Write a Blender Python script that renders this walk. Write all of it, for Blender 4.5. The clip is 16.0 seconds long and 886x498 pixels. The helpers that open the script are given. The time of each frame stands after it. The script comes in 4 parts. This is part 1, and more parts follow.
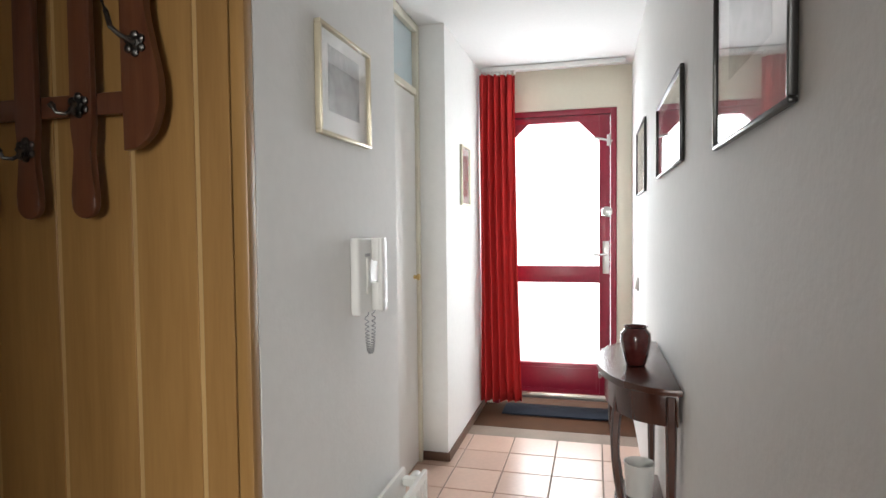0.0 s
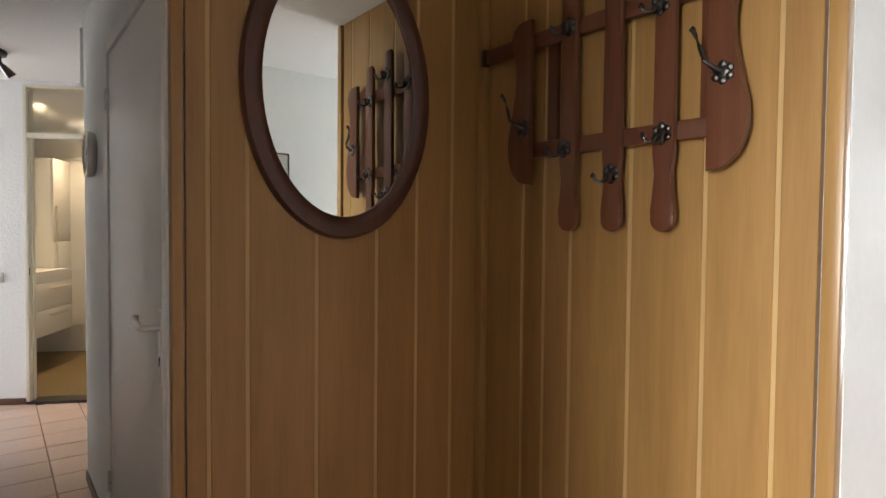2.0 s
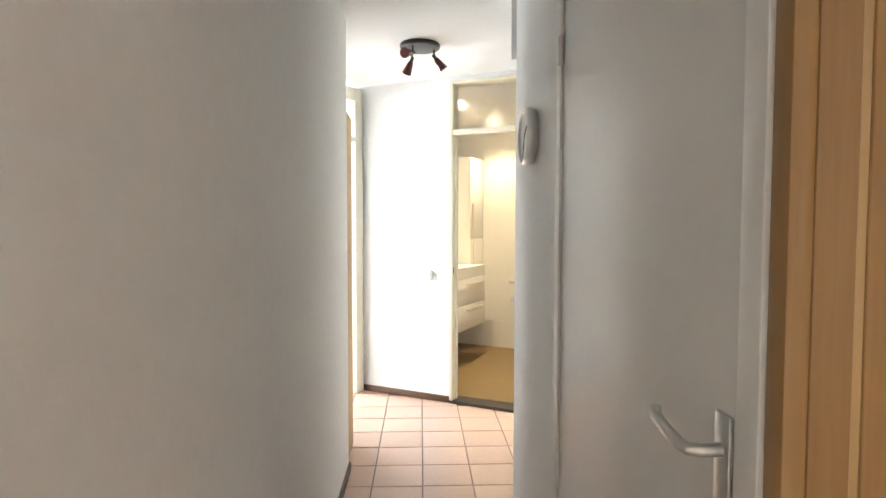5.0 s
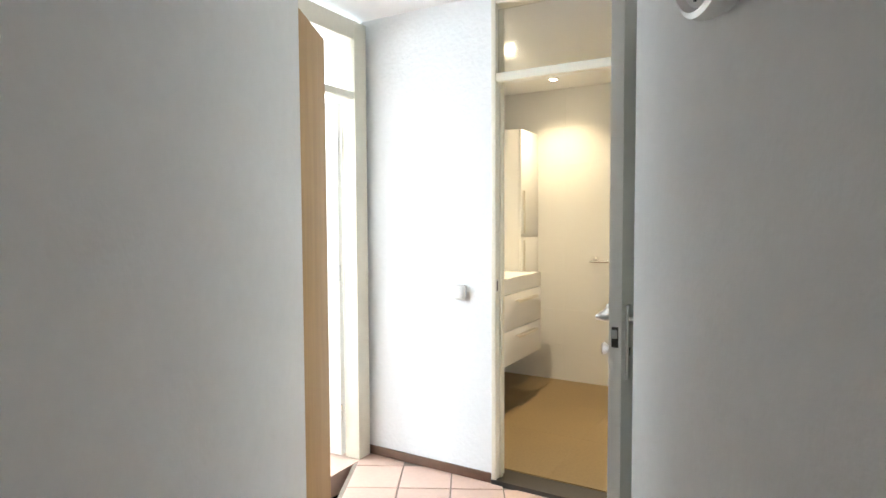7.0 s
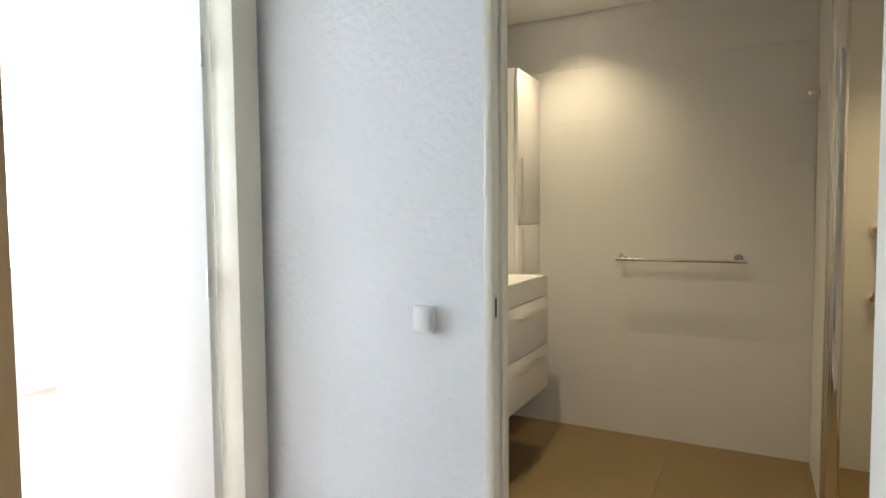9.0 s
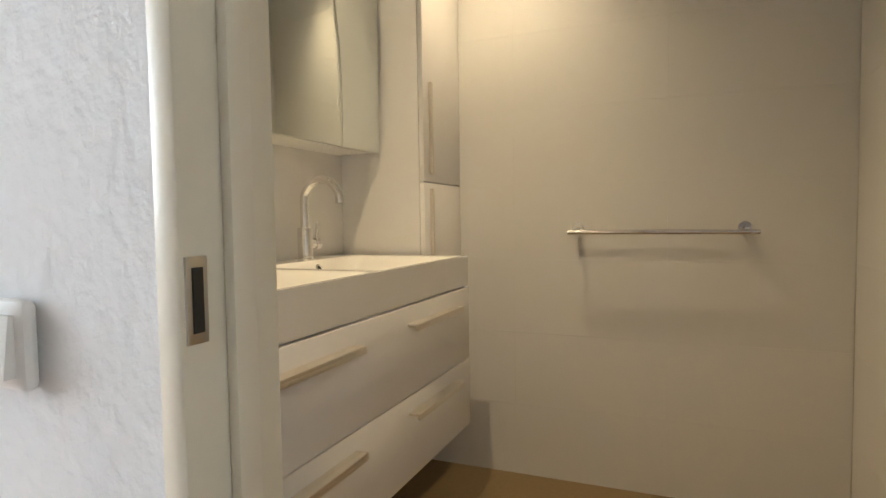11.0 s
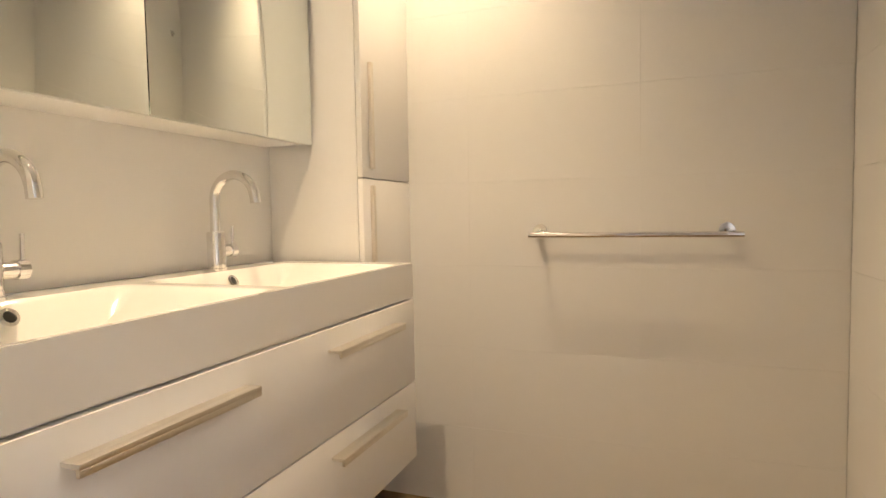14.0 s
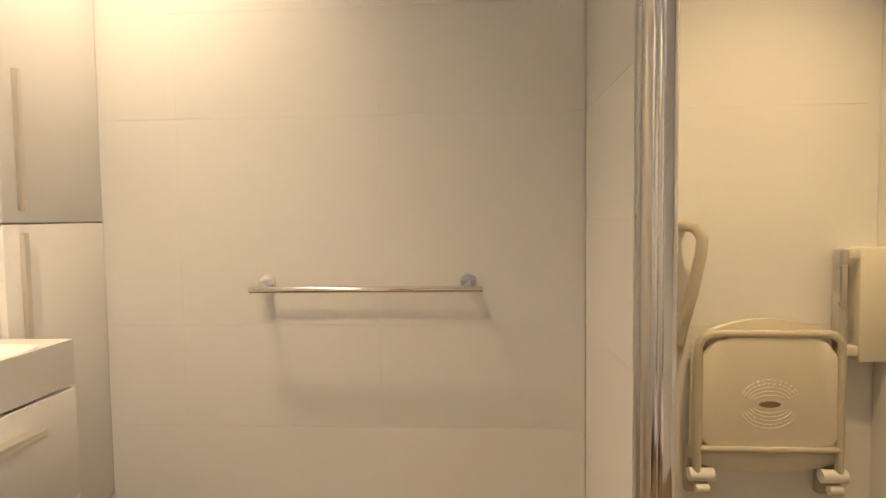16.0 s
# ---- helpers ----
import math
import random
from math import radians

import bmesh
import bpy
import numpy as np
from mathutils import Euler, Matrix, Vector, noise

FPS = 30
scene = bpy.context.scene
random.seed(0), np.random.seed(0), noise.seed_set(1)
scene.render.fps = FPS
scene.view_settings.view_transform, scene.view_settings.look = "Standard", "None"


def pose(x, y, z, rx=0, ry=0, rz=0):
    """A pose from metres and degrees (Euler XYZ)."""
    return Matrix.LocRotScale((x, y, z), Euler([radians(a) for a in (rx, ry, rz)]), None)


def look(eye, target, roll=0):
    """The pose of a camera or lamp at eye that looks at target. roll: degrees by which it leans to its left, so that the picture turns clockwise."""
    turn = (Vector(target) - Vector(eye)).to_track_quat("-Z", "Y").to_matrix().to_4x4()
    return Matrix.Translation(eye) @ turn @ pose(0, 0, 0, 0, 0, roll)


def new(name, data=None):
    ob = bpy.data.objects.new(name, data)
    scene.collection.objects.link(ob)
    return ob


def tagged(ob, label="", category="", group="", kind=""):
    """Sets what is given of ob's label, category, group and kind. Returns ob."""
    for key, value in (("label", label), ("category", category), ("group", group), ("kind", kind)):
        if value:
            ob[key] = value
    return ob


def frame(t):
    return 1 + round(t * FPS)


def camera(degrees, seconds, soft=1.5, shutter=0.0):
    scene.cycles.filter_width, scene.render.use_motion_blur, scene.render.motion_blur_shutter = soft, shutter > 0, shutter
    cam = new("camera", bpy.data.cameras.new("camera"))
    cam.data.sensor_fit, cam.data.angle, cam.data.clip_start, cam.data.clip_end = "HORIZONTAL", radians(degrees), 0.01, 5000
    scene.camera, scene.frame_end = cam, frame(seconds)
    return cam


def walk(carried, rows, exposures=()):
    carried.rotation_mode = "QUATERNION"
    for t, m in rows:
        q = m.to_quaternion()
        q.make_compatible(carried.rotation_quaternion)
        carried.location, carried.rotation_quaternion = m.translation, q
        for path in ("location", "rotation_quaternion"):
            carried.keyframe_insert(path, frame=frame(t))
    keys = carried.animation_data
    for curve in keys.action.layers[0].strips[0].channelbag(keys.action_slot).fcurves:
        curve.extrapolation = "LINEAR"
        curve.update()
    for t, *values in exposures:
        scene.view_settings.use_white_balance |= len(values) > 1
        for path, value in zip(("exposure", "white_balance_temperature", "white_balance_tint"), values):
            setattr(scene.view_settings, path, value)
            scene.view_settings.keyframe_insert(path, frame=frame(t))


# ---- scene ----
# camera
cam = camera(74.3, 16.0)
PATH = [
    (0, pose(0.757, -1.080, 1.316, 87.85, 0.61, 14.58)),
    (0.5, pose(0.671, -1.198, 1.318, 88.14, 0.75, 23.51)),
    (1, pose(0.562, -1.295, 1.341, 88.21, 0.83, 32.13)),
    (1.5, pose(0.491, -1.395, 1.339, 88.53, 0.73, 40.60)),
    (2, pose(0.483, -1.380, 1.345, 88.15, -0.53, 52.54)),
    (2.5, pose(0.400, -1.386, 1.349, 88.06, -0.50, 59.56)),
    (3, pose(0.308, -1.396, 1.353, 87.84, -0.35, 68.29)),
    (3.5, pose(0.180, -1.374, 1.347, 87.74, -0.32, 75.95)),
    (4, pose(0.045, -1.371, 1.348, 87.70, -0.25, 82.12)),
    (4.5, pose(-0.223, -1.402, 1.346, 87.62, -0.22, 85.99)),
    (5, pose(-0.546, -1.419, 1.370, 87.28, -0.09, 87.83)),
    (5.2, pose(-0.698, -1.379, 1.346, 87.40, 0.03, 88.84)),
    (7.5, pose(-2.346, -1.319, 1.327, 87.02, 0.32, 92.57)),
    (8, pose(-2.703, -1.344, 1.309, 86.88, 0.42, 92.46)),
    (8.2, pose(-2.836, -1.340, 1.301, 86.86, 0.45, 92.36)),
    (10.3, pose(-4.168, -1.115, 1.113, 87.06, 0.86, 86.29)),
    (10.5, pose(-4.244, -1.068, 1.102, 87.04, 0.95, 86.25)),
    (11, pose(-4.452, -1.036, 1.061, 86.98, 0.85, 84.79)),
    (11.5, pose(-4.557, -1.010, 1.046, 87.10, 0.80, 83.45)),
    (12, pose(-4.645, -0.943, 1.050, 86.71, 0.93, 83.50)),
    (12.5, pose(-4.685, -0.918, 1.040, 86.75, 1.00, 83.60)),
    (13, pose(-4.700, -0.929, 1.037, 86.83, 1.00, 83.51)),
    (13.5, pose(-4.707, -0.936, 1.051, 86.78, 0.98, 83.42)),
    (14, pose(-4.716, -0.902, 1.072, 86.68, 1.01, 82.53)),
    (14.5, pose(-4.777, -0.788, 1.116, 86.41, 0.98, 80.62)),
    (15, pose(-4.837, -0.660, 1.143, 86.07, 0.92, 78.33)),
    (15.5, pose(-4.887, -0.611, 1.156, 86.93, 0.73, 72.61)),
    (16, pose(-4.921, -0.544, 1.198, 86.75, 0.72, 65.61)),
]
EXPOSURES = [(0, -0.5, 6600, 10), (1, -0.28, 6550, 10), (1.5, 0.05, 6500, 10), (2, 0.6, 6500, 10), (2.5, 1.03, 6500, 10), (3.5, 1.6, 6400, 7), (5.2, 1.8, 6400, 5), (7.3, 1.4, 5900, 4), (8.2, 1.0, 5850, 4), (10.3, 0.3, 5950, 6), (11, 0.58, 6250, 8), (12, 1.05, 6350, 12), (16, 1.25, 6350, 14)]
walk(cam, PATH, EXPOSURES)

# ---------------------------------------------------------------- world and daylight
world = bpy.data.worlds.new("world")
scene.world = world
world.use_nodes = True
wn = world.node_tree.nodes
sky = wn.new("ShaderNodeTexSky")
sky.sky_type = "NISHITA"
sky.sun_disc = False
sky.sun_elevation, sky.sun_rotation = radians(35), radians(200)
world.node_tree.links.new(sky.outputs[0], wn["Background"].inputs[0])
wn["Background"].inputs[1].default_value = 0.1


def area_lamp(name, m, w, h, power, color=(1, 1, 1), spread=180):
    d = bpy.data.lights.new(name, "AREA")
    d.shape, d.size, d.size_y, d.energy, d.color = "RECTANGLE", w, h, power, color
    d.spread = radians(spread)
    ob = new(name, d)
    ob.matrix_world = m
    return ob


def spot_lamp(name, m, power, color, angle=120, blend=0.8, radius=0.03):
    d = bpy.data.lights.new(name, "SPOT")
    d.energy, d.color, d.spot_size, d.spot_blend, d.shadow_soft_size = power, color, radians(angle), blend, radius
    ob = new(name, d)
    ob.matrix_world = m
    return ob


# the bathroom block is turned against the hall
MB = Matrix.Translation((-4.90, -1.20, 0)) @ Matrix.Rotation(radians(-28), 4, "Z")
MW = Matrix.Identity(4)
CEIL, BCEIL = 2.43, 2.38
WARM = (1.0, 0.735, 0.43)

# daylight through the glazed front door, the bedroom window and the living room door behind the walker
area_lamp("door_daylight", look((0.48, 3.32, 1.25), (0.48, 0, 1.0)), 0.62, 1.6, 43, (0.88, 0.95, 1.0))
area_lamp("bedroom_daylight", MB @ look((0.25, -3.75, 1.6), (0.45, 0, 1.2)), 3.5, 1.45, 135, (0.86, 0.93, 1.0))
area_lamp("living_room_daylight", look((0.75, -3.9, 1.5), (-0.15, 0, 0.55)), 0.9, 1.6, 25, (1.0, 1.0, 0.97), 70)
# recessed bathroom spots
for sx, sy, pw in ((-1.62, -0.27, 24), (-0.72, -0.24, 36)):
    spot_lamp("ceiling_spot_light", MB @ Matrix.Translation((sx, sy, BCEIL - 0.012)), pw, WARM, 118, 1.0, 0.016)
spot_lamp("shower_spot_light", MB @ Matrix.Translation((-1.45, 1.30, BCEIL - 0.012)), 40, (1.0, 0.69, 0.33), 96, 1.0)

# ---------------------------------------------------------------- materials
def mat(name, base, rough=0.5, metal=0.0, spec=0.5, var=0.08, scale=6.0, fine=60.0, bump=0.0, bscale=80.0, stretch=(1, 1, 1), rand=0.0, coat=0.0, trans=0.0, rvar=0.1):
    """Principled surface with broad and fine variation, relief and wear in its gloss."""
    m = bpy.data.materials.new(name)
    m.use_nodes = True
    nt = m.node_tree
    b = nt.nodes["Principled BSDF"]
    b.inputs["Metallic"].default_value = metal
    b.inputs["Specular IOR Level"].default_value = spec
    b.inputs["Coat Weight"].default_value = coat
    b.inputs["Transmission Weight"].default_value = trans
    tc = nt.nodes.new("ShaderNodeTexCoord")
    mp = nt.nodes.new("ShaderNodeMapping")
    mp.inputs["Scale"].default_value = stretch
    nt.links.new(tc.outputs["Object"], mp.inputs[0])
    n1 = nt.nodes.new("ShaderNodeTexNoise")
    n1.inputs["Scale"].default_value, n1.inputs["Detail"].default_value = scale, 3
    n2 = nt.nodes.new("ShaderNodeTexNoise")
    n2.inputs["Scale"].default_value, n2.inputs["Detail"].default_value = fine, 4
    nt.links.new(mp.outputs[0], n1.inputs[0])
    nt.links.new(mp.outputs[0], n2.inputs[0])
    add = nt.nodes.new("ShaderNodeMath")
    add.operation = "ADD"
    nt.links.new(n1.outputs[0], add.inputs[0])
    nt.links.new(n2.outputs[0], add.inputs[1])
    last = add.outputs[0]
    if rand:
        oi = nt.nodes.new("ShaderNodeObjectInfo")
        mr = nt.nodes.new("ShaderNodeMath")
        mr.operation = "MULTIPLY_ADD"
        mr.inputs[1].default_value = rand
        nt.links.new(oi.outputs["Random"], mr.inputs[0])
        nt.links.new(last, mr.inputs[2])
        last = mr.outputs[0]
    ramp = nt.nodes.new("ShaderNodeMapRange")
    ramp.inputs[1].default_value, ramp.inputs[2].default_value = 0.6, 1.4 + rand
    ramp.inputs[3].default_value, ramp.inputs[4].default_value = 0.0, 1.0
    nt.links.new(last, ramp.inputs[0])
    mix = nt.nodes.new("ShaderNodeMix")
    mix.data_type = "RGBA"
    lo = [max(0, c * (1 - var)) for c in base]
    hi = [min(1, c * (1 + var)) for c in base]
    mix.inputs[6].default_value, mix.inputs[7].default_value = (*lo, 1), (*hi, 1)
    nt.links.new(ramp.outputs[0], mix.inputs[0])
    nt.links.new(mix.outputs[2], b.inputs["Base Color"])
    rr = nt.nodes.new("ShaderNodeMapRange")
    rr.inputs[3].default_value, rr.inputs[4].default_value = max(0.02, rough - rvar * rough), min(1, rough + rvar * rough)
    nt.links.new(n1.outputs[0], rr.inputs[0])
    nt.links.new(rr.outputs[0], b.inputs["Roughness"])
    if bump:
        nb = nt.nodes.new("ShaderNodeTexNoise")
        nb.inputs["Scale"].default_value, nb.inputs["Detail"].default_value = bscale, 5
        nt.links.new(mp.outputs[0], nb.inputs[0])
        bp = nt.nodes.new("ShaderNodeBump")
        bp.inputs["Strength"].default_value, bp.inputs["Distance"].default_value = bump, 0.004
        nt.links.new(nb.outputs[0], bp.inputs["Height"])
        nt.links.new(bp.outputs[0], b.inputs["Normal"])
    return m


def wood(name, dark, light, rough=0.35, along="Z", scale=3.0, rand=0.6, coat=0.1):
    """Veneer or lacquered wood: long grain, figure and a tone of its own for each board."""
    m = bpy.data.materials.new(name)
    m.use_nodes = True
    nt = m.node_tree
    b = nt.nodes["Principled BSDF"]
    tc = nt.nodes.new("ShaderNodeTexCoord")
    oi = nt.nodes.new("ShaderNodeObjectInfo")
    va = nt.nodes.new("ShaderNodeVectorMath")
    va.operation = "ADD"
    sc = nt.nodes.new("ShaderNodeMath")
    sc.operation = "MULTIPLY"
    sc.inputs[1].default_value = 37.0
    nt.links.new(oi.outputs["Random"], sc.inputs[0])
    nt.links.new(tc.outputs["Object"], va.inputs[0])
    nt.links.new(sc.outputs[0], va.inputs[1])
    mp = nt.nodes.new("ShaderNodeMapping")
    s = {"X": (0.06, 1, 1), "Y": (1, 0.06, 1), "Z": (1, 1, 0.06)}[along]
    mp.inputs["Scale"].default_value = s
    nt.links.new(va.outputs[0], mp.inputs[0])
    n1 = nt.nodes.new("ShaderNodeTexNoise")
    n1.inputs["Scale"].default_value, n1.inputs["Detail"].default_value, n1.inputs["Distortion"].default_value = scale * 6, 4, 0.6
    n2 = nt.nodes.new("ShaderNodeTexNoise")
    n2.inputs["Scale"].default_value, n2.inputs["Detail"].default_value = scale * 45, 3
    for n in (n1, n2):
        nt.links.new(mp.outputs[0], n.inputs[0])
    a1 = nt.nodes.new("ShaderNodeMath")
    a1.operation = "MULTIPLY_ADD"
    a1.inputs[1].default_value = 0.45
    nt.links.new(n2.outputs[0], a1.inputs[0])
    nt.links.new(n1.outputs[0], a1.inputs[2])
    a2 = nt.nodes.new("ShaderNodeMath")
    a2.operation = "MULTIPLY_ADD"
    a2.inputs[1].default_value = 0.35 * rand
    nt.links.new(oi.outputs["Random"], a2.inputs[0])
    nt.links.new(a1.outputs[0], a2.inputs[2])
    rp = nt.nodes.new("ShaderNodeMapRange")
    rp.inputs[1].default_value, rp.inputs[2].default_value = 0.4, 1.15 + 0.35 * rand
    nt.links.new(a2.outputs[0], rp.inputs[0])
    mix = nt.nodes.new("ShaderNodeMix")
    mix.data_type = "RGBA"
    mix.inputs[6].default_value, mix.inputs[7].default_value = (*dark, 1), (*light, 1)
    nt.links.new(rp.outputs[0], mix.inputs[0])
    nt.links.new(mix.outputs[2], b.inputs["Base Color"])
    b.inputs["Roughness"].default_value = rough
    b.inputs["Coat Weight"].default_value = coat
    b.inputs["Coat Roughness"].default_value = 0.25
    bp = nt.nodes.new("ShaderNodeBump")
    bp.inputs["Strength"].default_value, bp.inputs["Distance"].default_value = 0.12, 0.002
    nt.links.new(n2.outputs[0], bp.inputs["Height"])
    nt.links.new(bp.outputs[0], b.inputs["Normal"])
    return m


def glow(name, color, strength):
    m = bpy.data.materials.new(name)
    m.use_nodes = True
    nt = m.node_tree
    e = nt.nodes.new("ShaderNodeEmission")
    e.inputs[0].default_value, e.inputs[1].default_value = (*color, 1), strength
    nt.links.new(e.outputs[0], nt.nodes["Material Output"].inputs[0])
    return m


PLASTER = mat("wall_plaster", (0.82, 0.82, 0.805), 0.75, var=0.03, scale=1.5, fine=25, bump=0.210, bscale=70)
SPACKLE = mat("roughcast_plaster", (0.80, 0.81, 0.82), 0.8, var=0.03, scale=2, fine=40, bump=0.9, bscale=45)
# wall colour that carries the olive shade of the unlit side room
OLIVESHADE = mat("olive_shade_wall", (0.42, 0.36, 0.20), 0.8, var=0.05, scale=2, fine=30, bump=0.2, bscale=70)
CEILPAINT = mat("ceiling_paint", (0.85, 0.85, 0.845), 0.85, var=0.02, scale=1.5, fine=50, bump=0.4, bscale=90)
WHITEDOOR = mat("white_door_paint", (0.78, 0.77, 0.74), 0.35, var=0.02, scale=2, fine=30, bump=0.05, bscale=40)
CREAM = mat("cream_frame_paint", (0.74, 0.70, 0.58), 0.35, var=0.03, scale=3, fine=40, bump=0.06, bscale=60)
WHITEFRAME = mat("white_frame_paint", (0.77, 0.76, 0.72), 0.35, var=0.02, scale=3, fine=40, bump=0.05, bscale=60)
REDPAINT = mat("red_door_paint", (0.26, 0.012, 0.035), 0.32, var=0.12, scale=3, fine=40, bump=0.06, bscale=60)
CURTAIN = mat("red_curtain_cloth", (0.52, 0.030, 0.030), 0.85, spec=0.2, var=0.2, scale=8, fine=300, bump=0.3, bscale=500)
TILE = mat("terracotta_tile", (0.60, 0.42, 0.335), 0.30, var=0.16, scale=5, fine=40, bump=0.12, bscale=30, rand=0.9, rvar=0.25)
GROUT = mat("dark_grout", (0.27, 0.21, 0.17), 0.9, var=0.2, fine=120, bump=0.3, bscale=200)
BATHTILE = mat("bath_floor_tile", (0.225, 0.158, 0.075), 0.5, var=0.14, scale=3, fine=60, bump=0.1, bscale=50, rand=0.1)
WALLTILE = mat("white_wall_tile", (0.76, 0.755, 0.74), 0.30, var=0.012, scale=2, fine=20, rand=0.1, rvar=0.0)
TILEGROUT = mat("white_grout", (0.75, 0.745, 0.73), 0.4, var=0.02, fine=80)
BATHGROUT = mat("brown_grout", (0.20, 0.138, 0.072), 0.6, var=0.15, fine=120)
STONE = mat("dark_stone_threshold", (0.035, 0.03, 0.026), 0.4, var=0.3, fine=150)
PANEL = wood("oak_veneer_panel", (0.25, 0.130, 0.040), (0.42, 0.238, 0.083), 0.38, rand=0.5)
BATTEN = mat("pale_oak_groove", (0.50, 0.33, 0.145), 0.4, var=0.15, scale=4, fine=60, stretch=(1, 1, 0.1))
TRIMWOOD = wood("oak_trim", (0.26, 0.14, 0.045), (0.42, 0.24, 0.085), 0.35, rand=0.3)
RACKWOOD = wood("reddish_brown_wood", (0.075, 0.022, 0.011), (0.165, 0.060, 0.025), 0.36, scale=4, rand=0.5, coat=0.15)
MAHOGANY = wood("mahogany", (0.035, 0.010, 0.006), (0.10, 0.030, 0.016), 0.25, scale=4, rand=0.3, coat=0.5)
SKIRT = mat("brown_skirting", (0.13, 0.07, 0.045), 0.5, var=0.2, scale=8, fine=80, stretch=(0.2, 0.2, 1))
RAWWOOD = wood("pale_unpainted_board", (0.37, 0.225, 0.075), (0.53, 0.345, 0.135), 0.55, rand=0.2, coat=0.0)
CHROME = mat("chrome", (0.80, 0.79, 0.78), 0.07, metal=1, var=0.02, rvar=0.4)
STEEL = mat("satin_steel", (0.62, 0.61, 0.59), 0.28, metal=1, var=0.04, fine=120)
ALU = mat("brushed_aluminium", (0.76, 0.72, 0.66), 0.34, metal=1, var=0.04, fine=150)
IRON = mat("dark_pewter", (0.10, 0.095, 0.09), 0.38, metal=1, var=0.3, fine=90, bump=0.2, bscale=120)
BLACK = mat("black_lamp_metal", (0.022, 0.020, 0.020), 0.35, metal=0.3, var=0.1)
SMOKE = mat("dark_red_glass", (0.09, 0.018, 0.018), 0.12, var=0.2, coat=0.5)
CERAMIC = mat("white_ceramic", (0.82, 0.81, 0.78), 0.10, var=0.01, coat=0.3)
LACQUER = mat("white_lacquer", (0.80, 0.795, 0.785), 0.38, var=0.01)
PLASTIC = mat("white_plastic", (0.78, 0.78, 0.76), 0.35, var=0.015)
SLOTBROWN = mat("shaded_brown_plastic", (0.20, 0.15, 0.08), 0.5, var=0.05)
SEATPLAST = mat("cream_plastic", (0.74, 0.70, 0.58), 0.35, var=0.02)
TUBEPLAST = mat("grey_beige_plastic", (0.50, 0.46, 0.37), 0.35, var=0.03)
GREYCORD = mat("grey_cord", (0.42, 0.43, 0.44), 0.5, var=0.1)
RUBBER = mat("dark_hole", (0.012, 0.012, 0.012), 0.6, var=0.1)
MATBLUE = mat("blue_grey_doormat", (0.028, 0.034, 0.048), 0.95, spec=0.1, var=0.3, fine=300, bump=0.8, bscale=350)
COIR = mat("brown_coir", (0.09, 0.042, 0.022), 0.9, spec=0.15, var=0.3, fine=200, bump=0.7, bscale=260)
GOLDFRAME = mat("pale_gold_frame", (0.62, 0.56, 0.42), 0.35, metal=0.4, var=0.08)
BLACKFRAME = mat("black_picture_frame", (0.02, 0.018, 0.017), 0.3, var=0.1)
PAPER = mat("white_mount_board", (0.78, 0.77, 0.74), 0.6, var=0.01)
PRINT = mat("grey_landscape_print", (0.30, 0.30, 0.295), 0.7, var=0.7, scale=9, fine=28)
PRINTBROWN = mat("brown_toned_print", (0.36, 0.27, 0.25), 0.7, var=0.5, scale=5, fine=20)
VASE = mat("dark_red_glazed_clay", (0.085, 0.017, 0.015), 0.22, var=0.3, scale=10, coat=0.5)
POT = mat("white_glazed_pot", (0.76, 0.75, 0.72), 0.2, var=0.02)
BRASS = mat("brass", (0.70, 0.50, 0.22), 0.25, metal=1, var=0.05)
MIRROR = mat("mirror_silver", (0.83, 0.87, 0.84), 0.015, metal=1, var=0.0, rvar=0.0)
BLUEGLASS = mat("pale_blue_glazing", (0.55, 0.66, 0.70), 0.25, var=0.03)
DAYLIGHT = glow("overcast_daylight", (0.95, 0.98, 1.0), 4.0)
BULB = glow("lit_spot_lens", (1.0, 0.80, 0.52), 18.0)


def glass(name, rough=0.0):
    m = bpy.data.materials.new(name)
    m.use_nodes = True
    nt = m.node_tree
    out = nt.nodes["Material Output"]
    g = nt.nodes.new("ShaderNodeBsdfGlossy")
    g.inputs["Roughness"].default_value = 0.02
    t = nt.nodes.new("ShaderNodeBsdfTransparent")
    lw = nt.nodes.new("ShaderNodeLayerWeight")
    lw.inputs[0].default_value = 0.5
    pw = nt.nodes.new("ShaderNodeMath")
    pw.operation = "POWER"
    pw.inputs[1].default_value = 4.0
    nt.links.new(lw.outputs["Facing"], pw.inputs[0])
    f = nt.nodes.new("ShaderNodeMath")
    f.operation = "MULTIPLY_ADD"
    f.inputs[1].default_value, f.inputs[2].default_value = 0.9, 0.03
    nt.links.new(pw.outputs[0], f.inputs[0])
    mx = nt.nodes.new("ShaderNodeMixShader")
    nt.links.new(f.outputs[0], mx.inputs[0])
    nt.links.new(t.outputs[0], mx.inputs[1])
    nt.links.new(g.outputs[0], mx.inputs[2])
    nt.links.new(mx.outputs[0], out.inputs[0])
    return m


GLASS = glass("clear_glass")
RIPPLEGLASS = mat("rippled_glass", (0.92, 0.93, 0.92), 0.16, var=0.01, trans=1.0, bump=0.5, bscale=35)

# ---------------------------------------------------------------- mesh helpers
BASE = {}


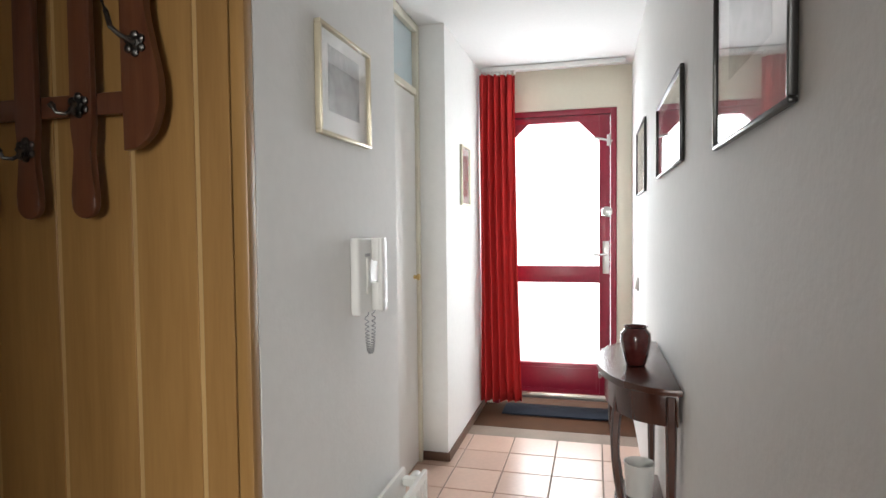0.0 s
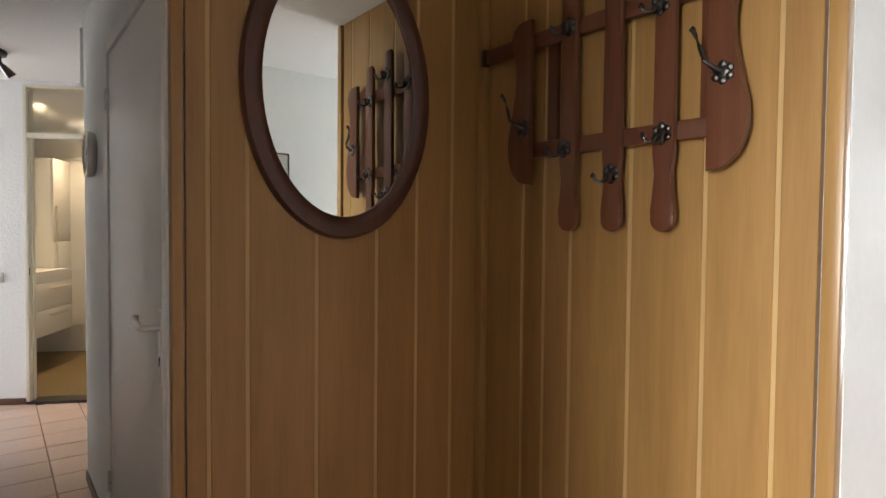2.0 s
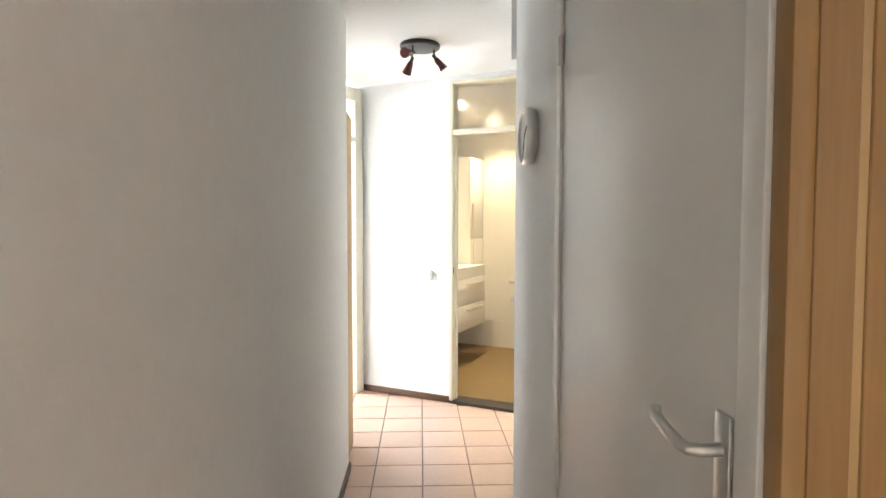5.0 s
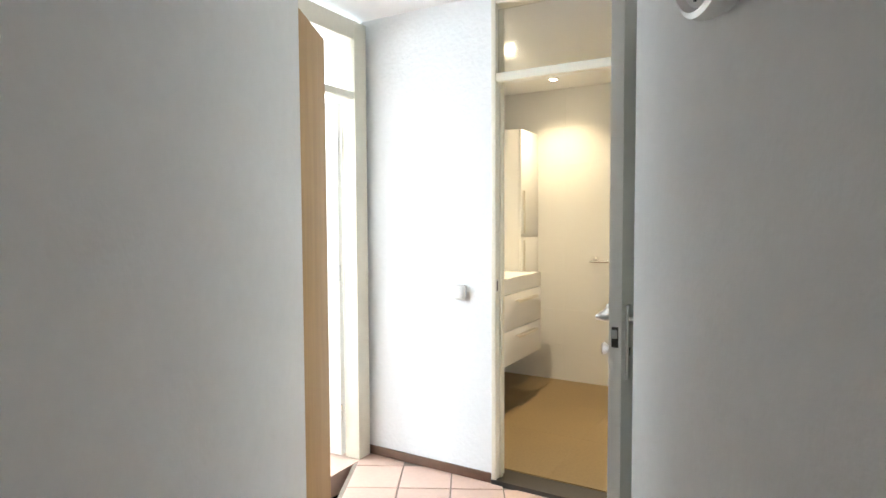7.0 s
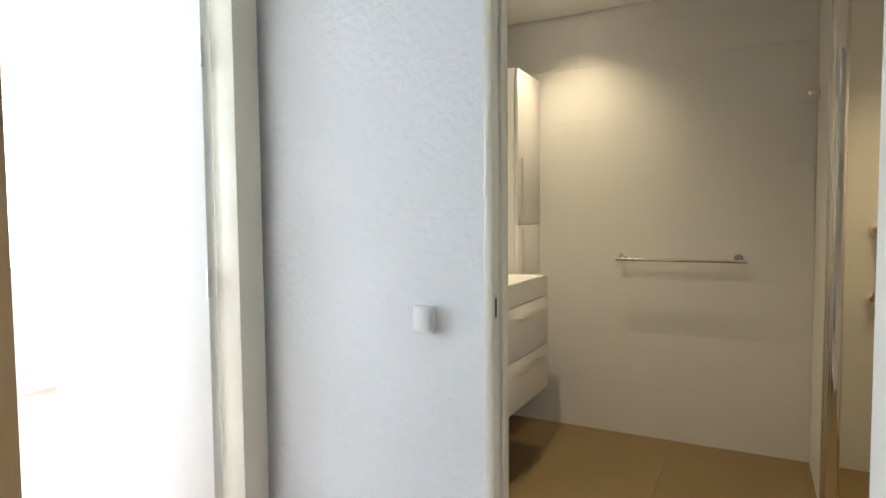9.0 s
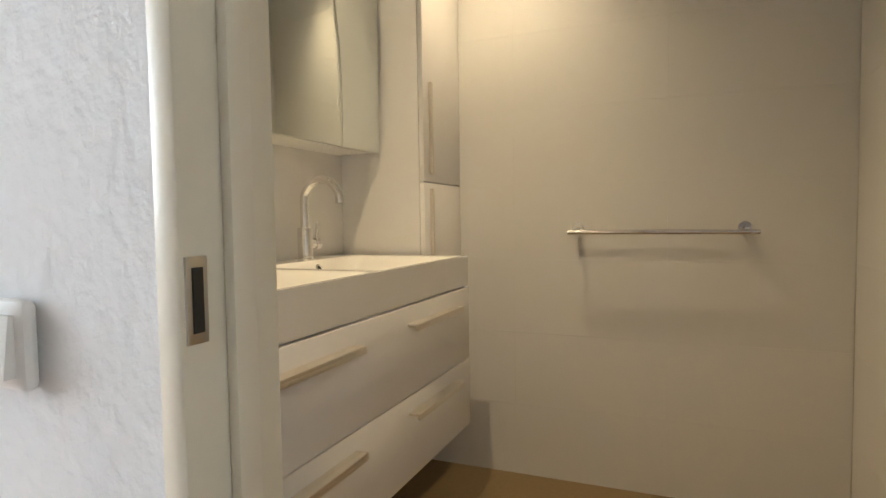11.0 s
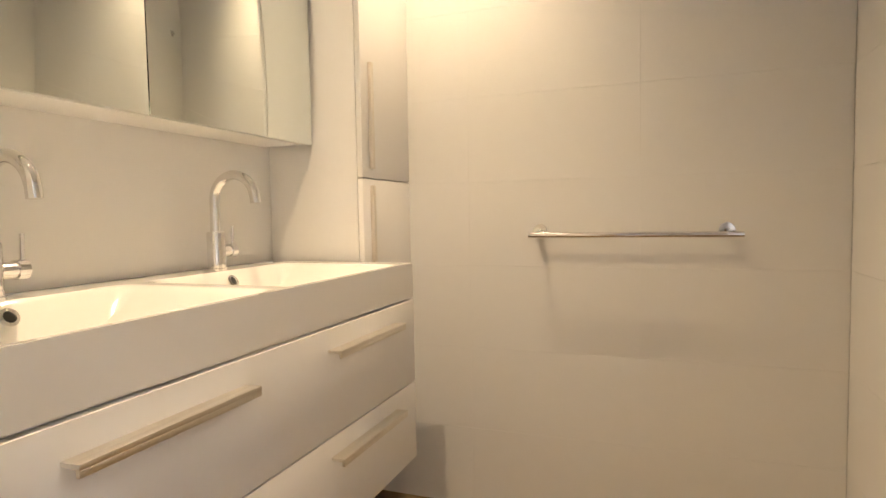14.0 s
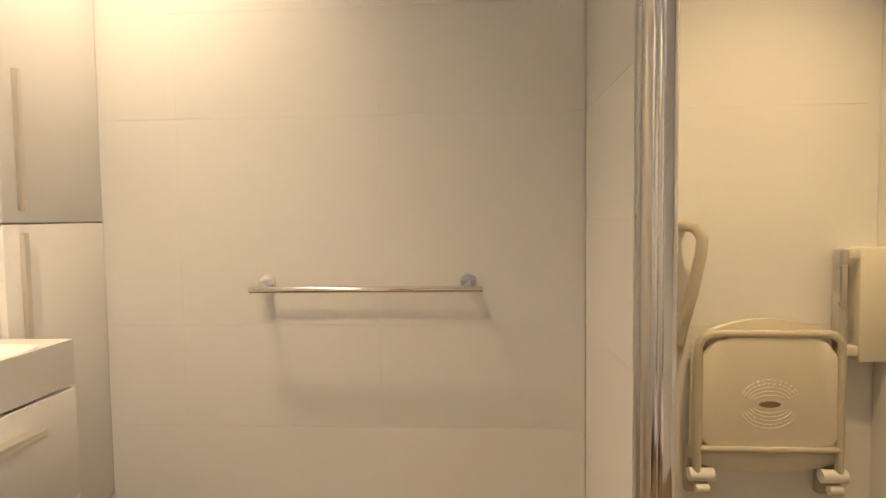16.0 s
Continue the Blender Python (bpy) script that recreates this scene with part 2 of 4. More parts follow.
def box(bm, x0, x1, y0, y1, z0, z1, bev=0.0, seg=2):
    x0, x1, y0, y1, z0, z1 = min(x0, x1), max(x0, x1), min(y0, y1), max(y0, y1), min(z0, z1), max(z0, z1)
    vs = [bm.verts.new(p) for p in ((x0, y0, z0), (x1, y0, z0), (x1, y1, z0), (x0, y1, z0), (x0, y0, z1), (x1, y0, z1), (x1, y1, z1), (x0, y1, z1))]
    fs = [bm.faces.new([vs[i] for i in q]) for q in ((3, 2, 1, 0), (4, 5, 6, 7), (0, 1, 5, 4), (1, 2, 6, 5), (2, 3, 7, 6), (3, 0, 4, 7))]
    if bev:
        es = list({e for f in fs for e in f.edges})
        bmesh.ops.bevel(bm, geom=es, offset=bev, segments=seg, affect="EDGES", profile=0.5)
    return bm


def rounded(bm, k):
    """Smooth shading for the faces made after the first k."""
    bm.faces.ensure_lookup_table()
    for f in bm.faces[k:]:
        f.smooth = len(f.verts) < 5
    return bm


def cyl(bm, p, q, r, r2=None, n=20, cap=True):
    """A round bar from p to q."""
    p, q = Vector(p), Vector(q)
    r2 = r if r2 is None else r2
    k = len(bm.faces)
    m = Matrix.Translation((p + q) / 2) @ (q - p).to_track_quat("Z", "Y").to_matrix().to_4x4()
    bmesh.ops.create_cone(bm, cap_ends=cap, segments=n, radius1=r, radius2=r2, depth=(q - p).length, matrix=m)
    return rounded(bm, k)


def lathe(bm, prof, c=(0, 0, 0), n=28, m=None):
    """Turn a profile of (radius, height) about the z axis."""
    m = m or Matrix.Translation(c)
    k = len(bm.faces)
    rings = []
    for r, z in prof:
        rings.append([bm.verts.new(m @ Vector((r * math.cos(2 * math.pi * i / n), r * math.sin(2 * math.pi * i / n), z))) for i in range(n)])
    for a, b in zip(rings, rings[1:]):
        for i in range(n):
            bm.faces.new((a[i], a[(i + 1) % n], b[(i + 1) % n], b[i]))
    bm.faces.new(rings[0][::-1])
    bm.faces.new(rings[-1])
    return rounded(bm, k)


def tube(bm, pts, r, n=12, closed=False):
    """A bent round tube along points."""
    pts = [Vector(p) for p in pts]
    rings, k, old = [], len(pts), len(bm.faces)
    up = Vector((0.013, 0.021, 1)).normalized()
    for i, p in enumerate(pts):
        a = pts[(i - 1) % k] if closed or i else p
        b = pts[(i + 1) % k] if closed or i < k - 1 else p
        d = (b - a).normalized()
        if abs(d.dot(up)) > 0.95:
            u = d.cross(Vector((1, 0.02, 0))).normalized()
        else:
            u = d.cross(up).normalized()
        if rings and u.dot(prev) < 0:
            u = -u
        v = d.cross(u)
        prev = u
        rings.append([bm.verts.new(p + r * (math.cos(2 * math.pi * j / n) * u + math.sin(2 * math.pi * j / n) * v)) for j in range(n)])
    for i in range(k if closed else k - 1):
        a, b = rings[i], rings[(i + 1) % k]
        s = min(range(n), key=lambda o: (a[0].co - b[o].co).length)
        for j in range(n):
            bm.faces.new((a[j], a[(j + 1) % n], b[(j + 1 + s) % n], b[(j + s) % n]))
    if not closed:
        bm.faces.new(rings[0][::-1])
        bm.faces.new(rings[-1])
    return rounded(bm, old)


def arc(c, r, a0, a1, n, plane="xz"):
    out = []
    for i in range(n + 1):
        a = radians(a0 + (a1 - a0) * i / n)
        u, v = r * math.cos(a), r * math.sin(a)
        out.append({"xz": (c[0] + u, c[1], c[2] + v), "yz": (c[0], c[1] + u, c[2] + v), "xy": (c[0] + u, c[1] + v, c[2])}[plane])
    return out


def slab(bm, outline, axis, a, b, bev=0.0):
    """An outline of 2D points pushed from a to b along an axis."""
    put = {"x": lambda u, v, w: (w, u, v), "y": lambda u, v, w: (u, w, v), "z": lambda u, v, w: (u, v, w)}[axis]
    lo = [bm.verts.new(put(u, v, a)) for u, v in outline]
    hi = [bm.verts.new(put(u, v, b)) for u, v in outline]
    f1, f2 = bm.faces.new(lo[::-1]), bm.faces.new(hi)
    n = len(lo)
    for i in range(n):
        bm.faces.new((lo[i], lo[(i + 1) % n], hi[(i + 1) % n], hi[i]))
    if bev:
        es = list({e for f in (f1, f2) for e in f.edges})
        bmesh.ops.bevel(bm, geom=es, offset=bev, segments=2, affect="EDGES", profile=0.5)
    return bm


def curve_through(pts, n):
    """A smooth line of 2D points through the given ones, n steps between two."""
    out = []
    for i in range(len(pts) - 1):
        p0, p1, p2, p3 = (Vector(pts[max(0, min(len(pts) - 1, i + k))]) for k in (-1, 0, 1, 2))
        for k in range(n):
            t = k / n
            out.append(tuple(0.5 * (2 * p1 + (p2 - p0) * t + (2 * p0 - 5 * p1 + 4 * p2 - p3) * t * t + (3 * p1 - p0 - 3 * p2 + p3) * t ** 3)))
    return out + [tuple(pts[-1])]


def mesh_of(name, bm, material, smooth=True):
    bmesh.ops.recalc_face_normals(bm, faces=bm.faces)
    me = bpy.data.meshes.new(name)
    bm.to_mesh(me)
    bm.free()
    me.materials.append(material)
    if smooth:
        me.set_sharp_from_angle(angle=radians(40))
    return me


def thing(name, base, m=MW, label="", category="", group="", kind=""):
    """An empty at the base of a thing; its parts are given in the coordinates of the space m."""
    ob = new(name)
    ob.empty_display_size = 0.05
    ob.matrix_world = m @ Matrix.Translation(base)
    BASE[ob.name] = Vector(base)
    return tagged(ob, label, category, group, kind)


def part(name, bm, material, parent, label="", smooth=True):
    """One mesh object under a thing or under a part."""
    off = BASE[parent.name]
    bmesh.ops.translate(bm, verts=bm.verts, vec=-off)
    ob = new(name, mesh_of(name, bm, material, smooth))
    ob.parent = parent
    BASE[ob.name] = off
    return tagged(ob, label)


def single(name, bm, material, base=(0, 0, 0), m=MW, label="", category="", group="", kind="", smooth=True):
    """A thing of one mesh."""
    bmesh.ops.translate(bm, verts=bm.verts, vec=-Vector(base))
    ob = new(name, mesh_of(name, bm, material, smooth))
    ob.matrix_world = m @ Matrix.Translation(base)
    BASE[ob.name] = Vector(base)
    return tagged(ob, label, category, group, kind)


def structure(name, boxes, material, m=MW, label="", category="wall"):
    bm = bmesh.new()
    for b in boxes:
        box(bm, *b)
    return single(name, bm, material, (0, 0, 0), m, label, category, kind="structure", smooth=False)


def B():
    return bmesh.new()

# ---------------------------------------------------------------- setting
TOP = CEIL + 0.12
ME = Matrix.Translation((1.005, 3.2, 0))  # east wall of the hall, face at x = 0

structure("wall_hall_west", [(-0.32, 0, 0.2, 1.10, 0, CEIL), (-0.42, -0.30, 1.10, 2.06, 0, CEIL)], PLASTER, label="white plastered hall wall beside the coat niche")
structure("wall_hall_pier", [(-0.42, -0.042, 2.06, 3.2, 0, CEIL)], PLASTER, label="white plastered wall stepping in beside the front door")
structure("wall_front", [(-0.42, 0.02, 3.2, 3.32, 0, CEIL), (0.905, 1.3, 3.2, 3.32, 0, CEIL), (0.02, 0.905, 3.2, 3.32, 2.142, CEIL)], CREAM, label="cream painted wall round the front door")
structure("wall_hall_east", [(0, 0.12, -5.2, 0.1, 0, CEIL)], PLASTER, ME, "white plastered hall wall hung with pictures")
structure("wall_niche_north", [(-1.32, 0.0, 0.125, 0.2, 0, CEIL)], PLASTER, label="wall behind the coat rack panelling")
structure("wall_niche_west", [(-1.32, -1.225, -0.90, 0.125, 0, CEIL), (-1.32, -1.215, -1.0, -0.90, 0, CEIL)], PLASTER, label="wall behind the panelling with the oval mirror")
structure("wall_corridor_north", [(-3.13, -2.30, -1.0, -0.88, 0, CEIL), (-2.30, -1.32, -1.0, -0.88, 2.10, CEIL), (-2.30, -1.32, -0.90, -0.88, 0, 2.10)], PLASTER, label="white plastered corridor wall with the round clock")
MK = Matrix.Translation((-3.13, -1.0, 0)) @ Matrix.Rotation(radians(-22), 4, "Z")
structure("wall_corridor_turn", [(-0.335, -0.0005, 0.0, 0.10, 0, CEIL), (-0.47, -0.335, 0.0, 0.10, 2.12, CEIL)], PLASTER, MK, "white plastered wall turning aside before the dark doorway")
structure("wall_corridor_south", [(-3.715, -0.965, -1.935, -1.815, 0, CEIL), (-0.965, 0.0, -1.935, -1.815, 2.10, CEIL), (0.0, 0.12, -1.935, -1.815, 0, CEIL), (0.12, 1.05, -1.935, -1.815, 2.10, CEIL), (1.05, 1.3, -1.935, -1.815, 0, CEIL),
                                   (-0.965, 0.0, -1.955, -1.935, 0, 2.10)], PLASTER, label="white plastered corridor wall")
structure("wall_corridor_end", [(-0.11, 0, -0.80, 0.0, 0, CEIL), (-0.11, 0, 0.87, 1.75, 0, CEIL), (-0.11, 0, 0.0, 0.87, 2.40, CEIL), (-0.11, -0.03, -0.97, -0.80, 0, CEIL)], SPACKLE, MB, "white roughcast wall with a light switch beside the bathroom door")
# the olive dimness in here is put into the wall colour
structure("wall_dark_room", [(0.0, 1.9, 2.2, 2.3, 0, CEIL), (1.80, 1.9, 1.31, 2.2, 0, CEIL), (0.0, 0.08, 0.935, 1.02, 0, CEIL)], OLIVESHADE, MB, "wall of an unlit side room, its olive shade put into the colour")
structure("wall_side_lintel", [(0.08, 1.33, 0.935, 1.02, 2.12, CEIL)], PLASTER, MB, "white wall above the dark side doorway")
structure("wall_bath_south", [(-2.06, -0.11, -0.97, -0.87, 0, CEIL)], WALLTILE, MB, "white tiled wall behind the washbasins")
structure("wall_bath_west", [(-2.08, -1.966, -0.97, 1.75, 0, CEIL)], TILEGROUT, MB, "white tiled wall with the towel rail")
structure("wall_shower_stub", [(-1.966, -1.46, 0.866, 0.925, 0, CEIL)], TILEGROUT, MB, "white tiled stub wall beside the shower")
structure("wall_shower_north", [(-1.966, -0.11, 1.63, 1.75, 0, CEIL)], WALLTILE, MB, "white tiled shower wall")
structure("wall_bedroom", [(-2.2, -0.03, -1.07, -0.975, 0, CEIL), (-0.03, 0.012, -0.90, -0.80, 0, CEIL), (0.98, 2.9, -0.86, -0.76, 0, CEIL), (-2.2, -2.1, -4.0, -1.07, 0, CEIL), (2.9, 3.0, -4.0, -0.76, 0, CEIL), (-2.2, -1.6, -4.1, -4.0, 0, CEIL), (2.2, 3.0, -4.1, -4.0, 0, CEIL), (-1.6, 2.2, -4.1, -4.0, 0, 0.85), (-1.6, 2.2, -4.1, -4.0, 2.3, CEIL), (1.36, 1.46, -0.76, -0.14, 0, CEIL)], PLASTER, MB, "plain white bedroom walls")
structure("floor_bedroom", [(-2.2, 3.0, -4.1, -0.98, -0.12, -0.003), (0.0, 3.0, -0.98, -0.765, -0.12, -0.003)], TILE, MB, "pale tiled bedroom floor", "floor")
structure("wall_living_room", [(-0.9, -0.8, -4.2, -1.955, 0, CEIL), (1.9, 2.0, -4.2, -1.9, 0, CEIL), (-0.9, 2.0, -4.3, -4.2, 0, CEIL), (1.3, 2.0, -1.935, -1.815, 0, CEIL)], PLASTER, label="plain white walls behind the walker")
structure("ceiling", [(-8.2, 2.1, -5.1, 3.5, CEIL, TOP)], CEILPAINT, label="white painted ceiling", category="ceiling")
structure("ceiling_bathroom", [(-2.07, -0.11, -0.97, 1.75, BCEIL, CEIL - 0.003)], CEILPAINT, MB, "white bathroom ceiling with recessed spots", "ceiling")

# floors: one slab, tiles laid on it
floor = structure("floor", [(-5.9, 1.35, -1.955, 2.70, -0.12, -0.006)], GROUT, label="terracotta tiled floor with dark joints", category="floor")
structure("floor_entrance", [(-0.42, 1.35, 2.70, 3.45, -0.12, -0.004)], COIR, label="brown coir matting inside the front door", category="floor")
structure("floor_living_room", [(-0.9, 2.0, -4.3, -1.955, -0.12, -0.002)], TILE, label="tiled living room floor", category="floor")
bath_floor = structure("floor_bathroom", [(-2.08, -0.10, -0.97, 1.75, -0.1, 0.004)], BATHGROUT, MB, "brown tiled bathroom floor", "floor")
structure("floor_dark_room", [(0.0, 1.9, 0.935, 2.3, -0.1, -0.001)], BATHTILE, MB, "floor of an unlit side room", "floor")
structure("threshold_stone", [(-0.13, 0.015, 0.0, 0.87, -0.02, 0.022)], STONE, MB, "dark stone threshold of the bathroom", "threshold")


def baseboard(name, pts, m=MW, h=0.05, d=0.012):
    for x0, x1, y0, y1 in pts:
        bm = B()
        box(bm, x0, x1, y0, y1, 0.001, h, 0.002)
        single(name, bm, SKIRT, (0, 0, 0), m, "narrow brown wooden skirting", "baseboard", kind="structure")


baseboard("baseboard", [(-3.715, -0.965, -1.814, -1.802), (-3.10, -2.31, -1.012, -1.001), (-0.041, -0.030, 2.05, 3.18), (-0.19, -0.041, 2.047, 2.059)])
baseboard("baseboard", [(0.001, 0.013, -0.775, -0.005)], MB)

# ---------------------------------------------------------------- front door
def door_frame(name, m, x0, x1, zt, w, y0, y1, material, label, bar=None, top=None, axis="x"):
    """Two jambs, a head and, where there is one, a transom bar."""
    def bx(bm, a0, a1, z0, z1):
        if axis == "x":
            box(bm, a0, a1, y0, y1, z0, z1, 0.003)
        else:
            box(bm, y0, y1, a0, a1, z0, z1, 0.003)
    mid = (x0 + x1) / 2
    base = (mid, (y0 + y1) / 2, 0) if axis == "x" else ((y0 + y1) / 2, mid, 0)
    t = thing(name, base, m, label, "door frame", kind="structure")
    head = top or zt
    for a0, a1 in ((x0, x0 + w), (x1 - w, x1)):
        bm = B()
        bx(bm, a0, a1, 0.001, head)
        part("jamb", bm, material, t)
    bm = B()
    bx(bm, x0 + w, x1 - w, head - w, head)
    part("head", bm, material, t)
    if bar:
        bm = B()
        if axis == "x":
            box(bm, x0 + w, x1 - w, y1 - 0.05, y1 - 0.004, bar, bar + 0.038, 0.003)
        else:
            box(bm, y1 - 0.05, y1 - 0.004, x0 + w, x1 - w, bar, bar + 0.038, 0.003)
        part("transom_bar", bm, material, t)
    return t


front_frame = door_frame("door_frame_front", MW, 0.022, 0.903, 2.138, 0.04, 3.19, 3.30, REDPAINT, "dark red painted wooden front door frame")


def front_door():
    t = thing("door_front", (0.482, 3.23, 0.02), MW, "closed dark red front door with two large frosted panes", "door", kind="structure")
    y0, y1 = 3.20, 3.245
    xl, xr, a, b, z0, z1 = 0.066, 0.859, 0.147, 0.785, 0.06, 2.094
    lb, lt, c = 1.028, 2.05, 0.140
    bm = B()
    # stiles
    box(bm, xl, a, y0, y1, z0, z1, 0.003)
    part("stile", bm, REDPAINT, t)
    bm = B()
    box(bm, b, xr, y0, y1, z0, z1, 0.003)
    part("stile", bm, REDPAINT, t)
    for za, zb in ((lt, z1), (0.908, lb), (z0, 0.320)):
        bm = B()
        box(bm, a, b, y0, y1, za, zb, 0.003)
        part("rail", bm, REDPAINT, t)
    # cut corners of the upper pane
    for s, e in ((a, a + c), (b, b - c)):
        bm = B()
        slab(bm, [(s, lt), (e, lt), (s, lt - c)], "y", y0 + 0.002, y1 - 0.002)
        part("corner_piece", bm, REDPAINT, t)
    bm = B()
    box(bm, a + 0.02, b - 0.02, y0 - 0.006, y0 + 0.01, 0.135, 0.29, 0.004)
    part("panel", bm, REDPAINT, t)
    for za, zb in ((lb, lt), (0.320, 0.908)):
        bm = B()
        box(bm, a - 0.005, b + 0.005, 3.232, 3.238, za - 0.005, zb + 0.005)
        ob = part("pane", bm, GLASS, t, "frosted glass pane")
        ob.visible_shadow = False
    bm = B()
    box(bm, 0.10, xr - 0.01, 3.178, 3.20, 0.062, 0.105, 0.006)
    part("weather_bar", bm, ALU, t, "aluminium draught strip")
    # lock, knob and lever
    bm = B()
    lathe(bm, [(0.02, 0), (0.035, 0.004), (0.036, 0.012), (0.018, 0.02), (0.02, 0.035), (0.038, 0.05), (0.034, 0.065), (0.012, 0.072)], m=pose(0.835, 3.20, 1.41, 90, 0, 0))
    part("knob", bm, STEEL, t, "round steel knob")
    bm = B()
    box(bm, 0.808, 0.852, 3.19, 3.202, 0.975, 1.205, 0.004)
    plate = part("handle_plate", bm, STEEL, t)
    bm = B()
    tube(bm, [(0.83, 3.195, 1.11), (0.83, 3.155, 1.11), (0.82, 3.147, 1.11), (0.745, 3.147, 1.112)], 0.009)
    part("lever", bm, STEEL, plate)
    bm = B()
    tube(bm, [(0.872, 3.17, 1.90), (0.81, 3.16, 1.915), (0.745, 3.17, 1.93)], 0.008)
    cyl(bm, (0.85, 3.165, 1.87), (0.85, 3.165, 1.945), 0.014)
    part("door_restraint", bm, STEEL, t, "steel security catch")
    bm = B()
    box(bm, 0.775, 0.835, 3.155, 3.20, 0.34, 0.365, 0.004)
    part("lower_bolt", bm, STEEL, t)


front_door()
bm = B()
box(bm, -3.5, 5.0, 4.6, 4.62, -0.1, 4.0)
single("backdrop_front", bm, DAYLIGHT, (0.5, 4.6, 0), MW, "bright overcast daylight outside the front door", "backdrop", kind="structure")
bm = B()
box(bm, -2.6, 3.2, -5.0, -4.98, -0.1, 4.0)
single("backdrop_bedroom", bm, DAYLIGHT, (1.0, -5, 0), MB, "bright overcast sky outside the bedroom window", "backdrop", kind="structure")



def curtain():
    """A cloth drawn aside in soft folds."""
    t = thing("curtain", (0.10, 3.0, 0.06), MW, "long red cloth curtain drawn aside from the front door", "curtain")
    bm = B()
    n, k = 120, 26
    grid = []
    for j in range(k + 1):
        v = j / k
        z = 0.07 + (2.375 - 0.07) * v
        row = []
        for i in range(n + 1):
            u = i / n
            spread = 0.235 + 0.05 * (1 - v) ** 1.5
            fold = math.sin(u * 2 * math.pi * 5.5 + 0.7 * math.sin(v * 3)) * (0.026 + 0.014 * (1 - v)) + 0.010 * math.sin(u * 31 + v * 2)
            x = -0.034 + u * spread + 0.008 * math.sin(u * 2 * math.pi * 11 + v)
            y = 3.0 + fold + 0.05 * u + 0.012 * math.sin(v * 5 + u * 4)
            row.append(bm.verts.new((x, y, z)))
        grid.append(row)
    for j in range(k):
        for i in range(n):
            bm.faces.new((grid[j][i], grid[j][i + 1], grid[j + 1][i + 1], grid[j + 1][i]))
    ob = part("cloth", bm, CURTAIN, t)
    s = ob.modifiers.new("thick", "SOLIDIFY")
    s.thickness = 0.003
    bm = B()
    for i in range(8):
        lathe(bm, [(0.006, 0), (0.007, 0.012), (0.004, 0.03)], (0.005 + i * 0.03, 3.02, 2.372), n=8)
    part("hooks", bm, PLASTIC, t)


curtain()
bm = B()
box(bm, -0.018, 0.955, 3.0, 3.035, 2.395, 2.425, 0.004)
single("curtain_rail", bm, PLASTIC, (0.47, 3.02, 2.41), MW, "white curtain rail under the ceiling above the front door", "rail")

bm = B()
box(bm, 0.12, 0.86, 2.95, 3.19, 0.0, 0.014, 0.005)
single("doormat", bm, MATBLUE, (0.47, 2.98, 0), MW, "dark blue-grey rubber doormat before the front door", "doormat")

# ---------------------------------------------------------------- hall things
def picture(name, m, y0, y1, z0, z1, fr, frame_mat, mount, art, label, d=0.022, sx=-1, group=""):
    """A framed print on a wall whose face is x = 0; sx is the side that it faces."""
    t = thing(name, (0.0, (y0 + y1) / 2, z0), m, label, "picture", group)
    x0, x1 = 0.002 * sx, d * sx
    for a in ((y0, y1, z0, z0 + fr), (y0, y1, z1 - fr, z1)):
        bm = B()
        box(bm, x0, x1, a[0], a[1], a[2], a[3], 0.003)
        part("frame_rail", bm, frame_mat, t)
    for a in ((y0, y0 + fr), (y1 - fr, y1)):
        bm = B()
        box(bm, x0, x1 * 0.985, a[0], a[1], z0 + fr, z1 - fr, 0.002)
        part("frame_stile", bm, frame_mat, t)
    bm = B()
    box(bm, x0, x1 * 0.35, y0 + fr, y1 - fr, z0 + fr, z1 - fr)
    part("mount", bm, PAPER, t, "white mount board")
    w, h = y1 - y0, z1 - z0
    bm = B()
    box(bm, x1 * 0.35, x1 * 0.40, y0 + mount[0] * w, y1 - mount[0] * w, z0 + mount[1] * h, z1 - mount[2] * h)
    part("print", bm, art, t, "printed picture")
    bm = B()
    box(bm, x1 * 0.55, x1 * 0.64, y0 + fr, y1 - fr, z0 + fr, z1 - fr)
    part("glass", bm, GLASS, t).visible_shadow = False
    return t


picture("picture", MW, 0.42, 0.80, 1.583, 1.90, 0.012, GOLDFRAME, (0.2, 0.24, 0.16), PRINT, "grey landscape print in a pale gold frame", 0.022, 1, "framed pictures in the hall")
picture("picture", Matrix.Translation((-0.042, 0, 0)), 2.42, 2.66, 1.45, 1.82, 0.012, GOLDFRAME, (0.16, 0.16, 0.16), PRINTBROWN, "small pale print in a light frame", 0.016, 1, "framed pictures in the hall")
for ya, yb, za, zb, art, lab in ((-1.20, -0.62, 1.485, 1.855, PRINT, "dark landscape print with white mount in a black frame"),
                                 (-2.485, -1.80, 1.497, 1.775, PRINT, "landscape print with white mount in a black frame"),
                                 (-3.455, -2.965, 1.467, 1.86, PRINT, "grey landscape print with a wide white mount in a black frame")):
    picture("picture", ME, ya, yb, za, zb, 0.009, BLACKFRAME, (0.22, 0.3, 0.2), art, lab, 0.015, -1, "framed pictures in the hall")

